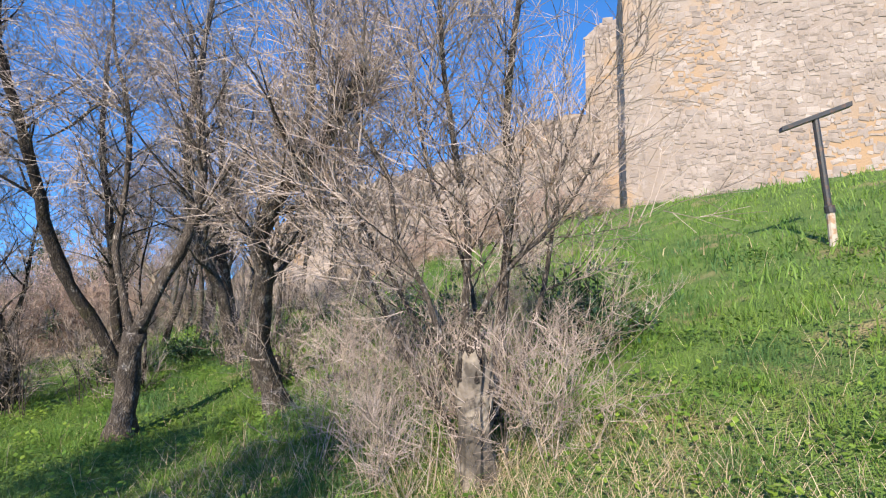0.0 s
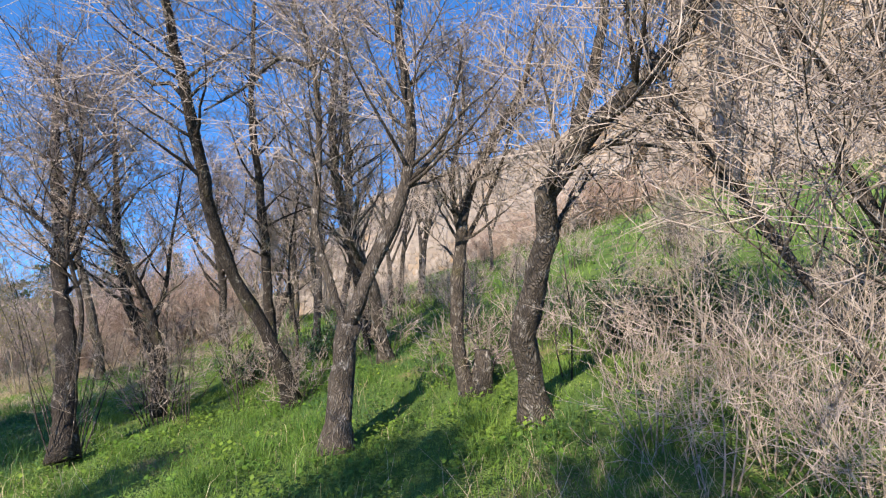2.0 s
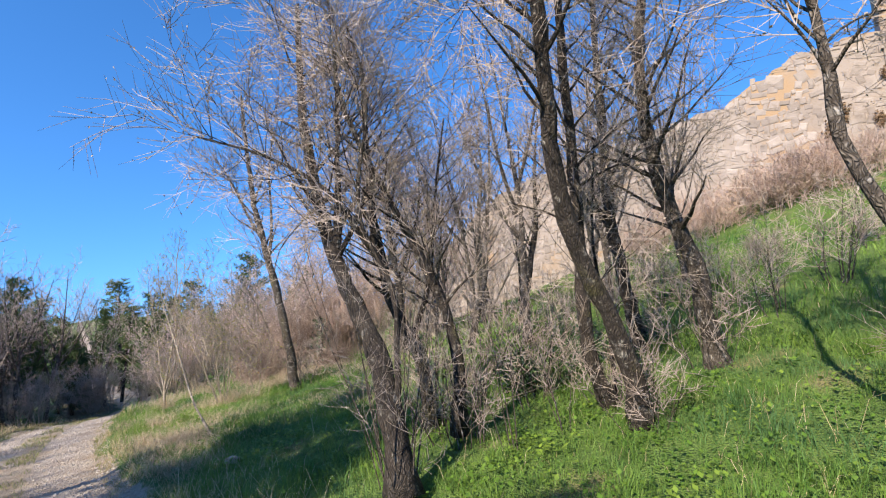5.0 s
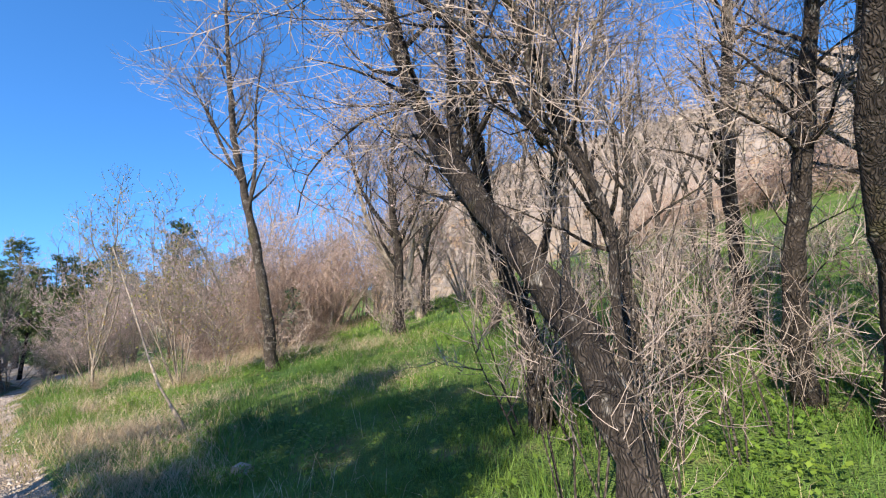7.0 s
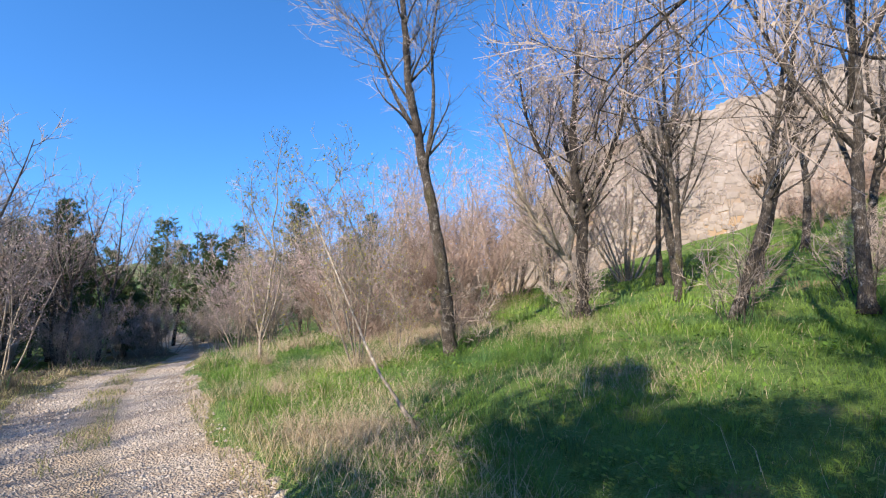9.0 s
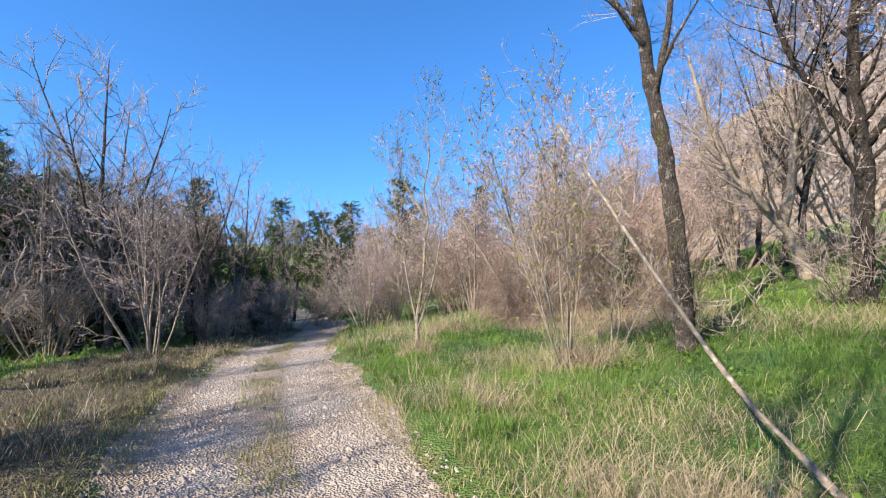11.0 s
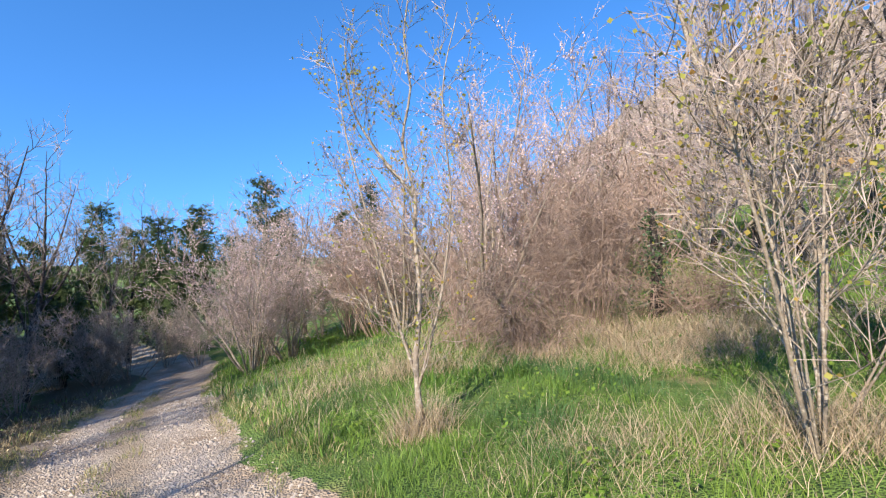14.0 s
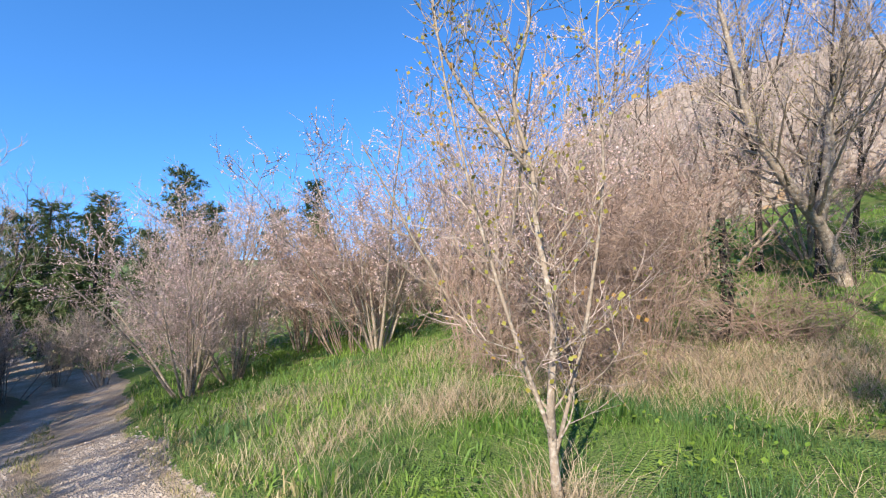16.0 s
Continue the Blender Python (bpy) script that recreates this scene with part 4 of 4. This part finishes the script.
# unseen trees below the track, added to streak it with shadow
scatter([copy_thing(b, Matrix()) for b in bare], [xy(u, s) for u, s in [(16.4, -6.7), (10.2, -6.1), (19.3, -6.4)]], rng, 0.52, 0.62, 0.0)
low = bush_kinds("verge_bush", "grey leafless bush with pale stems at the track's lower side", 270, 2, stems=12, tall=2.6, lean=0.55, radius=0.014, spread0=0.3, count=6, length=1.0, thin=0.0042, sub=6, subsub=4, twig_len=0.36, bark=BARK_PALE, twig=TWIG, group="verge bushes")
# those with u under 17 are out of view, added to shade the track
spots = [xy(u, s) for u, s in [(22.2, -6.4), (25.2, -6.8), (29.5, -2.9), (32.0, -2.4), (34.5, -0.6), (27, -6.5), (21.5, -8), (30, -4.5), (36, 1.5), (38, 3), (7.6, -5.0), (11.9, -5.0), (12.9, -4.9), (11.0, -4.9), (14.0, -5.2), (15.3, -5.2), (16.8, -5.0), (5.2, -5.6), (1.8, -5.8), (33.5, -3.5), (36, -1.5), (34.5, 0.2), (34.2, 2.2), (35.5, -0.6), (37, 4.5)]]
scatter(low, spots, rng, 0.8, 1.2)
for k, (u, s, h) in enumerate([(23.6, -3.7, 4.0), (26.4, -6.2, 5.0), (29.2, -4.6, 4.4)]):
    x, y = xy(u, s)
    shrub("verge_tree", "many-stemmed bare tree beside the track, twigs tinged with pink buds", "tree", (x, y, height(x, y)), 290 + k, 9, h, lean=0.38, radius=0.028, spread0=0.3, count=7, length=0.9, bark=BARK_PALE, group="verge trees", split=False, thin=0.005, sub=5, subsub=4, twig_len=0.45, up=0.12, extra_mat=BLOSSOM, tips=1, tip_size=0.03)


# ---- pines ----
def pine(seed, tall, clear=0.22, full=1.0):
    r = random.Random(seed)
    root = new("pine_tree")
    tagged(root, "dark green pine with layered boughs, behind the bare wood or added unseen for shade", "tree", "pines")
    trunk, boughs, needles = Geo(), Geo(), Geo()
    path = shoot(r, Vector((0, 0, -0.3)), Vector((0, 0, 1)), tall, 0.03, 0.1, 9)
    trunk.tube(path, [0.17 * (1 - 0.1 * i) for i in range(10)], 8)
    z = tall * clear
    while z < tall * 0.99:
        f = z / tall
        for k in range(r.randint(4, 6)):
            a = r.uniform(0, 2 * math.pi)
            ln = (0.5 + 2.1 * (1 - f) ** 0.6) * r.uniform(0.6, 1.1)
            i = min(8, int(f * 9))
            base = path[i].lerp(path[i + 1], f * 9 - i if f * 9 - i < 1 else 1)
            line = shoot(r, base, Vector((math.cos(a), math.sin(a), 0.15 + 0.4 * f)), ln, 0.12, 0.06, 4)
            boughs.tube(line, [0.035 * (1 - f) + 0.012, 0.02, 0.014, 0.01, 0.006], 4)
            for j in range(int((7 + 9 * ln) * full)):
                q = r.uniform(0.9, 4)
                b = min(3, int(q))
                c = line[b].lerp(line[b + 1], q - b) + rand_unit(r) * 0.22
                for _ in range(11):
                    w = (rand_unit(r) + Vector((0, 0, 0.45))).normalized()
                    o = w.orthogonal().normalized() * 0.021
                    e = c + w * r.uniform(0.14, 0.26)
                    needles.add([c - o, c + o, e], [(0, 1, 2)])
        z += tall * 0.055
    part("trunk", trunk, BARK_DARK, root, smooth=True)
    part("bough_spray", boughs, BARK_DARK, root, kind="stuff")
    part("needles", needles, NEEDLE, root, kind="stuff")
    return root


pines = [pine(400, 8.5), pine(401, 9.5)]
spots = [xy(u, s) for u, s in [(29.4, -11.6), (33.5, -10.6), (31, -13.5), (36, -8), (38, -12), (41, -10), (43, -6), (40, -4.5), (37, -5.5), (39.5, -2), (41, 1), (44, -9), (37.5, -10.5), (42.5, 4), (45, 7), (40, 8), (47, -5), (49, 4), (46, 11), (50, 9), (38, 12), (43, 13), (36.5, -6.4), (39, -5), (42, -3.5), (45, -1), (46, 3), (38, -9), (41, -7), (34, 9.5), (48, 0), (37.9, -7.2), (39.3, -5.6), (36.9, -3.7), (36.5, -4.1)]]
scatter(pines, [p for p in spots if us(*p)[0] < 33.8], rng, 0.95, 1.15, 0.0)
scatter([copy_thing(p, Matrix()) for p in pines], [p for p in spots if us(*p)[0] >= 33.8], rng, 0.55, 0.78, 0.0)
full_pines = [pine(407, 5.8, 0.12, 1.15), pine(408, 6.4, 0.16, 1.15)]
scatter(full_pines, [xy(u, s) for u, s in [(28.6, -7.6), (30.0, -8.4), (31.6, -7.0), (33.0, -8.2), (27.6, -8.9)]], rng, 0.85, 1.1, 0.0)
scatter([copy_thing(p, Matrix()) for p in full_pines], [xy(u, s) for u, s in [(32.6, -5.6), (34.8, -3.6), (36.4, -1.4), (34.6, -6.2), (40.5, 2.4)]], rng, 0.62, 0.78, 0.0)
# pines out of view below the track, added only to cast shade uphill
shade_pines = [pine(405, 8.6, 0.5, 0.85)]
scatter(shade_pines, [xy(u, s) for u, s in [(9.2, -4.9), (10.1, -5.3)]], rng, 0.6, 0.68, 0.0)
scatter([copy_thing(shade_pines[0], Matrix())], [xy(10.4, -6.5), xy(9.3, -6.9), xy(8.3, -6.6)], rng, 0.84, 0.9, 0.0)
scatter([copy_thing(shade_pines[0], Matrix())], [xy(2.3, -5.8), xy(0.2, -5.9), xy(-2.8, -6.0), xy(-4.6, -6.6)], rng, 0.78, 0.9, 0.0)
scatter([copy_thing(shade_pines[0], Matrix())], [xy(5.4, -4.7)], rng, 0.5, 0.58, 0.0)
# a small unseen pine, added for more shade
scatter([copy_thing(pines[0], Matrix())], [xy(6.6, -5.6)], rng, 0.36, 0.42, 0.0)
far = []
for i in range(26):
    a = i / 26
    u, s = 50 + 14 * rng.random(), -30 + 46 * a
    far.append(xy(u, s))
for i in range(14):
    far.append(xy(8 + 3.2 * i, -24 - 8 * rng.random()))
scatter_from = [copy_thing(pines[0], Matrix()), copy_thing(bare[0], Matrix()), copy_thing(bare[1], Matrix())]
scatter(scatter_from, far, rng, 1.0, 1.4, 0.0)

# ---- ivy and evergreen bushes ----
def ivy_column(x, y, tall, wide, leaves, seed, label):
    r = random.Random(seed)
    root = new("ivy_column")
    root.location = (x, y, height(x, y))
    tagged(root, label, "tree", "ivied trunks")
    g = Geo()
    g.tube([(0, 0, -0.1), (0.05, 0, tall * 0.45), (0, 0.05, tall * 1.05)], [0.1, 0.08, 0.04], 8, True)
    part("trunk", g, BARK_DARK, root, smooth=True)
    g = Geo()
    for i in range(leaves):
        f = r.random()
        a = r.uniform(0, 2 * math.pi)
        lump = 0.75 + 0.75 * math.sin(f * 13 + a * 2 + seed) * math.sin(f * 7 + a + 1)
        q = 0.06 + wide * max(0.05, lump) * r.random() * (1.2 - 0.7 * f)
        quad(g, r, Vector((q * math.cos(a), q * math.sin(a), tall * (0.12 + 0.9 * f))), r.uniform(0.03, 0.065))
    part("ivy", g, IVY, root, kind="stuff")


ivy_column(-13.55, 14.9, 1.6, 0.4, 560, 9, "dead trunk wrapped in ragged dark green ivy among dry grass")

# brown drooping bushes above the heaped dry grass
TWIG_BROWN = material("twig brown", (0.30, 0.215, 0.165), 0.85, [((0.17, 0.115, 0.085), 3, 0.44, 0.62), ((0.42, 0.33, 0.26), 7, 0.55, 0.7)])
for k, (x, y, st, h, ln) in enumerate([(-14.4, 15.0, 16, 2.9, 0.28), (-14.75, 15.6, 14, 2.6, 0.3), (-15.5, 14.4, 12, 1.1, 0.6), (-12.9, 14.8, 12, 1.0, 0.7), (-16.4, 15.2, 12, 1.4, 0.5)]):
    shrub("drooping_bush", "dense brown leafless bush with drooping twigs over dry grass", "shrub", (x, y, height(x, y)), 560 + k, st, h, lean=ln, radius=0.008, spread0=0.35, count=6, length=0.8, bark=TWIG_BROWN, twig=TWIG_BROWN, group="drooping bushes", split=False, thin=0.0028, sub=6, subsub=4, twig_len=0.5, up=-0.14)


def evergreen(x, y, wide, tall, leaves, seed):
    r = random.Random(seed)
    root = new("evergreen_bush")
    root.location = (x, y, height(x, y))
    tagged(root, "low dark green bush on the grass slope", "shrub", "evergreen bushes")
    stems, g = Geo(), Geo()
    for k in range(26):
        a, q = r.uniform(0, 6.283), r.random() ** 0.5
        line = shoot(r, Vector((0.1 * math.cos(a), 0.1 * math.sin(a), -0.05)), Vector((math.cos(a) * q * wide, math.sin(a) * q * wide, tall * (1.1 - 0.6 * q))), tall * r.uniform(0.7, 1.15), 0.2, 0.02, 5)
        stems.tube(line, [0.011, 0.009, 0.007, 0.006, 0.005, 0.003], 4)
        for i in range(leaves // 26):
            t = r.uniform(1.2, 5)
            b = min(4, int(t))
            quad(g, r, line[b].lerp(line[b + 1], t - b) + rand_unit(r) * r.uniform(0, 0.17), r.uniform(0.025, 0.06))
    part("stemwork", stems, BARK_DARK, root, kind="stuff")
    part("leaves", g, IVY, root, kind="stuff")


for k, (x, y, w, h) in enumerate([(1.3, 5.15, 0.9, 0.95), (1.9, 5.6, 0.9, 0.8), (0.35, 6.2, 0.9, 1.0), (-0.4, 6.7, 0.9, 0.9), (-5.9, 8.3, 0.8, 0.7), (-5.2, 9.3, 0.8, 0.7)]):
    evergreen(x, y, w, h, 1500, 500 + k)


# ---- dry plants rooted in the wall ----
TUFT = material("dry wall plant", (0.20, 0.13, 0.08), 0.9, [((0.32, 0.22, 0.14), 6, 0.45, 0.65), ((0.10, 0.07, 0.04), 11, 0.5, 0.66)])
wall_way = (FAR - J).normalized()
r = random.Random(31)
for m, z, size in [(3.04, 7.85, 0.55), (3.43, 7.1, 0.5), (11.42, 3.45, 0.45), (1.0, 10.3, 0.3), (0.83, 9.3, 0.3), (1.6, 9.0, 0.3), (1.96, 7.24, 0.35), (12.72, 4.7, 0.4), (0.4, 8.5, 0.35)]:
    g = Geo()
    for i in range(150):
        q = rand_unit(r)
        p = Vector((q.x * size * 0.6, q.y * size * 0.35, q.z * size)) * r.random() ** 0.5
        g.tube([p * 0.3, p + rand_unit(r) * size * 0.15], [0.012, 0.006], 3)
        quad(g, r, p, size * 0.22)
    at = J + wall_way * m + cn * 0.1
    ob = new("wall_plant", g.mesh("wall_plant", TUFT))
    ob.location = (at.x, at.y, z)
    tagged(ob, "dry brown plant growing from a gap in the stone wall", "plant", "wall plants")


# ---- grass, herbs and straw ----
npr = np.random.RandomState(4)


def noise2(x, y, k):
    return np.sin(x * 1.31 * k + 1.7 * np.sin(y * 0.83 * k + 1)) * np.sin(y * 1.17 * k + 1.3 * np.sin(x * 0.71 * k + 2)) * 0.5 + 0.5


def blades(name, label, category, x, y, tall, width, lean, colour, mat):
    """Bent three-sided blades: one mesh, five corners each."""
    n = len(x)
    u, s = us(x, y)
    z = land(u, s) + bumps(x, y, u, s) - 0.01
    a = npr.uniform(0, 2 * np.pi, n)
    b = npr.uniform(0, 2 * np.pi, n)
    dx, dy = np.cos(a) * width, np.sin(a) * width
    lx, ly = np.cos(b) * lean * tall, np.sin(b) * lean * tall
    p = np.zeros((n, 5, 3), np.float32)
    base = np.stack([x, y, z], -1)
    p[:, 0] = base + np.stack([-dx, -dy, 0 * x], -1)
    p[:, 1] = base + np.stack([dx, dy, 0 * x], -1)
    mid = base + np.stack([lx * 0.35, ly * 0.35, tall * 0.6], -1)
    p[:, 2] = mid + np.stack([dx * 0.7, dy * 0.7, 0 * x], -1)
    p[:, 3] = mid + np.stack([-dx * 0.7, -dy * 0.7, 0 * x], -1)
    p[:, 4] = base + np.stack([lx, ly, tall * (1 - 0.3 * lean)], -1)
    me = bpy.data.meshes.new(name)
    me.vertices.add(n * 5)
    me.vertices.foreach_set("co", p.reshape(-1))
    k = (np.arange(n) * 5)[:, None]
    loops = np.concatenate([k + 0, k + 1, k + 2, k + 3, k + 3, k + 2, k + 4], 1).astype(np.int32).reshape(-1)
    me.loops.add(n * 7)
    me.loops.foreach_set("vertex_index", loops)
    me.polygons.add(n * 2)
    st = np.stack([np.arange(n) * 7, np.arange(n) * 7 + 4], 1).reshape(-1).astype(np.int32)
    me.polygons.foreach_set("loop_start", st)
    at = me.attributes.new("tint", "FLOAT_COLOR", "POINT")
    col = np.ones((n, 5, 4), np.float32)
    col[:, :, :3] = colour[:, None, :]
    at.data.foreach_set("color", col.reshape(-1))
    me.materials.append(mat)
    me.update(calc_edges=True)
    me.validate()
    return tagged(new(name, me), label, category, kind="stuff")


def mixc(a, b, f):
    return np.array(a)[None] * (1 - f[:, None]) + np.array(b)[None] * f[:, None]


def field(n, u0, u1, s0, s1):
    u, s = npr.uniform(u0, u1, n), npr.uniform(s0, s1, n)
    x, y = xy(u, s)
    return u, s, x, y


def beside(u, s):
    return np.abs(s - track_middle(u))


def turf(n, u0, u1, s0, s1, tall, width, name, label, dryness=0.05):
    u, s, x, y = field(n, u0, u1, s0, s1)
    d = beside(u, s)
    patch = noise2(x, y, 1.1)
    keep = (d > 1.15 + 0.25 * noise2(x, y, 3)) & (npr.rand(n) < 0.25 + 0.8 * noise2(x + 5, y, 2.3))
    u, s, x, y, d, patch = [q[keep] for q in (u, s, x, y, d, patch)]
    k = len(x)
    t = tall * (0.35 + 0.7 * npr.rand(k)) * (0.35 + 1.1 * patch * noise2(x - 2, y, 3.1) + 0.3 * noise2(x, y + 4, 6))
    col = mixc((0.062, 0.16, 0.028), (0.255, 0.37, 0.065), np.clip(npr.rand(k) * 0.55 + noise2(x, y, 0.6) * 0.5, 0, 1))
    blue = np.clip(noise2(x + 7, y - 3, 1.5) * 2.6 - 1.5, 0, 0.85)[:, None]
    col = col * (1 - blue) + np.array((0.075, 0.16, 0.055))[None] * (0.6 + 0.8 * npr.rand(k))[:, None] * blue
    tuft = np.clip(noise2(x - 9, y + 1, 4.3) * 3 - 1.9, 0, 1)
    t = t * (0.8 + 1.3 * tuft)
    dry = (npr.rand(k) < np.clip(0.7 - 0.95 * (d - 1.1), dryness * 0.6, 0.6) * np.clip(1.7 * noise2(x - 3, y + 2, 1.7) - 0.35, 0.05, 1.3))
    lower = (s < track_middle(u)) & (u > 10) & (s > track_middle(u) - 3.6) & (npr.rand(k) < 0.88)
    col[lower] = mixc((0.10, 0.085, 0.05), (0.27, 0.225, 0.145), npr.rand(int(lower.sum())))
    t = np.where((s < track_middle(u)) & (u > 11), t * 0.7, t)
    col[dry] = mixc((0.38, 0.31, 0.16), (0.60, 0.50, 0.30), npr.rand(int(dry.sum())))
    return blades(name, label, "grass", x, y, t, width * (0.6 + 0.8 * npr.rand(k)), 0.25 + 0.6 * npr.rand(k), col, GRASS)


turf(520000, -1.5, 22, -4.0, 6.5, 0.17, 0.0024, "grass", "fresh green grass with dry blades mixed in")
turf(120000, -3, 32, 5.0, 17, 0.2, 0.008, "grass", "green grass on the upper slope")
turf(42000, 20, 33, -6.5, 6.5, 0.22, 0.010, "grass", "grass on the verges further along the track")
turf(60000, 10, 25, -7, -2.6, 0.17, 0.005, "grass", "dry and green grass on the lower side of the track", 0.55)

# tufts along the track's middle and edges
u, s, x, y = field(90000, 6, 31, -3.5, 2.5)
off = s - track_middle(u)
clump = noise2(x, y, 2.6)
keep = ((np.abs(off + 0.1) < 0.26) & (clump > 0.5)) | ((np.abs(off) > 0.95) & (np.abs(off) < 1.5) & (clump > 0.45))
u, s, x, y = u[keep], s[keep], x[keep], y[keep]
col = mixc((0.14, 0.19, 0.045), (0.44, 0.37, 0.18), npr.rand(len(x)))
blades("track_grass", "short dry grass tufts between the wheel ruts", "grass", x, y, 0.03 + 0.09 * npr.rand(len(x)), np.full(len(x), 0.004), 0.5 + 0.5 * npr.rand(len(x)), col, GRASS)

# straw and dry stalks
u, s, x, y = field(150000, -1, 30, -4.5, 8)
d = beside(u, s)
heap = noise2(x, y, 1.9)
keep = (d > 1.2) & (npr.rand(len(x)) < np.clip(0.7 - 0.5 * (d - 1.1), 0.05, 0.7)) & (heap > np.where(u > 15, 0.74, 0.58))
u, s, x, y = u[keep], s[keep], x[keep], y[keep]
col = mixc((0.42, 0.33, 0.19), (0.68, 0.57, 0.38), npr.rand(len(x)))
blades("straw", "pale dry grass lying and standing along the verge", "grass", x, y, 0.16 + 0.3 * npr.rand(len(x)) ** 2, np.full(len(x), 0.002), 0.4 + 0.9 * npr.rand(len(x)), col, STRAW)


def straw_heap(cu, cs, n, size, name, label, tall=0.4):
    n = int(n * 1.8)
    x0, y0 = xy(cu, cs)
    x, y = x0 + npr.normal(0, size * 1.5, n), y0 + npr.normal(0, size * 1.1, n)
    col = mixc((0.34, 0.25, 0.16), (0.62, 0.50, 0.34), npr.rand(n))
    blades(name, label, "grass", x, y, tall * 0.8 * (0.25 + 0.9 * npr.rand(n) ** 1.5), np.full(n, 0.0019), 0.5 + 1.3 * npr.rand(n), col, STRAW)


for cu, cs, n, size, tall in [(14.5, -0.1, 1800, 0.28, 0.36), (16.9, 0.0, 700, 0.3, 0.4), (19.9, 0.55, 420, 0.1, 0.7), (17.1, 1.6, 700, 0.22, 0.6), (21.8, 2.0, 700, 0.25, 0.7), (19.3, 3.9, 1700, 0.45, 0.35), (20.6, 4.6, 1500, 0.5, 0.45), (18.2, 4.2, 1500, 0.45, 0.4), (15.8, 4.9, 1500, 0.5, 0.4), (3.0, 2.3, 500, 0.4, 0.4), (0.8, 3.0, 900, 0.4, 0.32), (0.0, 2.6, 700, 0.4, 0.3), (22.5, 0.9, 400, 0.3, 0.5), (24.5, 1.6, 500, 0.4, 0.5), (21.3, 6.6, 1500, 0.6, 0.5), (22.3, 8.2, 1500, 0.7, 0.5), (23.6, 4.2, 900, 0.5, 0.5), (13.4, 3.0, 900, 0.4, 0.3), (15.3, 0.9, 900, 0.35, 0.3), (13.4, 0.1, 900, 0.3, 0.32), (18.2, 1.0, 700, 0.3, 0.35), (12.4, -0.3, 700, 0.25, 0.3), (1.6, 2.6, 700, 0.3, 0.3), (19.0, 3.4, 1300, 0.35, 0.3), (19.9, 3.8, 1500, 0.4, 0.34), (18.6, 3.6, 1200, 0.35, 0.3), (20.5, 3.4, 1300, 0.35, 0.32), (21.2, 4.6, 900, 0.3, 0.55)]:
    straw_heap(cu, cs, n, size, "dry_grass_heap", "matted heap of bleached dry grass and old stalks", tall)

# broad-leaved herbs
r = random.Random(12)
hx, hy = [], []
for i in range(620):
    u, s = (r.uniform(-1, 9), r.uniform(0.0, 4.2)) if i < 260 else (r.uniform(-2.5, 3.5), r.uniform(3.5, 8.5)) if i < 380 else (r.uniform(0, 21), r.uniform(0.2, 6.0))
    if abs(s - float(track_middle(u))) > 1.5:
        hx.append(u)
        hy.append(s)
herb = Geo()
for u, s in zip(hx, hy):
    x0, y0 = xy(u, s)
    for k in range(r.randint(16, 60)):
        x, y = x0 + r.gauss(0, 0.16), y0 + r.gauss(0, 0.16)
        z = height(x, y) + r.uniform(0.02, 0.12)
        a = r.uniform(0, 6.28)
        w = Vector((math.cos(a), math.sin(a), r.uniform(-0.2, 0.9))).normalized()
        o = w.cross(Vector((0, 0, 1))).normalized()
        ln = r.uniform(0.022, 0.06)
        p = Vector((x, y, z))
        herb.add([p, p + w * ln * 0.5 + o * ln * 0.4, p + w * ln, p + w * ln * 0.5 - o * ln * 0.4], [(0, 1, 2, 3)])
HERB = material("herb leaf", (0.13, 0.24, 0.03), 0.5, [((0.23, 0.33, 0.045), 1.2, 0.45, 0.62), ((0.06, 0.13, 0.02), 7, 0.5, 0.66)], trans=0.3, spec=0.4)
tagged(new("herbs", herb.mesh("herbs", HERB)), "low bright green broad-leaved weeds in the grass", "plants", kind="stuff")

# loose stones of the track
u, s, x, y = field(26000, 7, 27, -3.6, 1.2)
off = s - track_middle(u)
keep = (np.abs(off) < 1.15) & (np.abs(off) > 0.22)
peb = Geo()
for u1, x1, y1 in zip(u[keep], x[keep], y[keep]):
    q = 0.006 + 0.02 * r.random() ** 2 * (1.6 if r.random() < 0.06 else 1)
    z = height(x1, y1) + q * 0.2
    c = Vector((x1, y1, z))
    vs = [c + Vector((q * r.uniform(0.7, 1.3), 0, 0)), c + Vector((0, q * r.uniform(0.7, 1.3), 0)), c - Vector((q * r.uniform(0.7, 1.3), 0, 0)), c - Vector((0, q * r.uniform(0.7, 1.3), 0)), c + Vector((r.uniform(-0.4, 0.4) * q, r.uniform(-0.4, 0.4) * q, q * 0.75))]
    peb.add(vs, [(0, 1, 4), (1, 2, 4), (2, 3, 4), (3, 0, 4)])
tagged(new("gravel", peb.mesh("gravel", PEBBLE)), "loose pale limestone gravel on the track", "gravel", kind="stuff")
sx, sy = -9.69, 6.9
g = Geo()
me = stone_mesh(random.Random(8))
g.add([Vector((v.co.x * 0.16, v.co.z * 0.12, v.co.y * 0.08)) for v in me.vertices], [tuple(p.vertices) for p in me.polygons])
st = new("field_stone", g.mesh("field_stone", PEBBLE))
st.location = (sx, sy, height(sx, sy) + 0.0)
tagged(st, "pale flat stone lying in the grass", "stone")
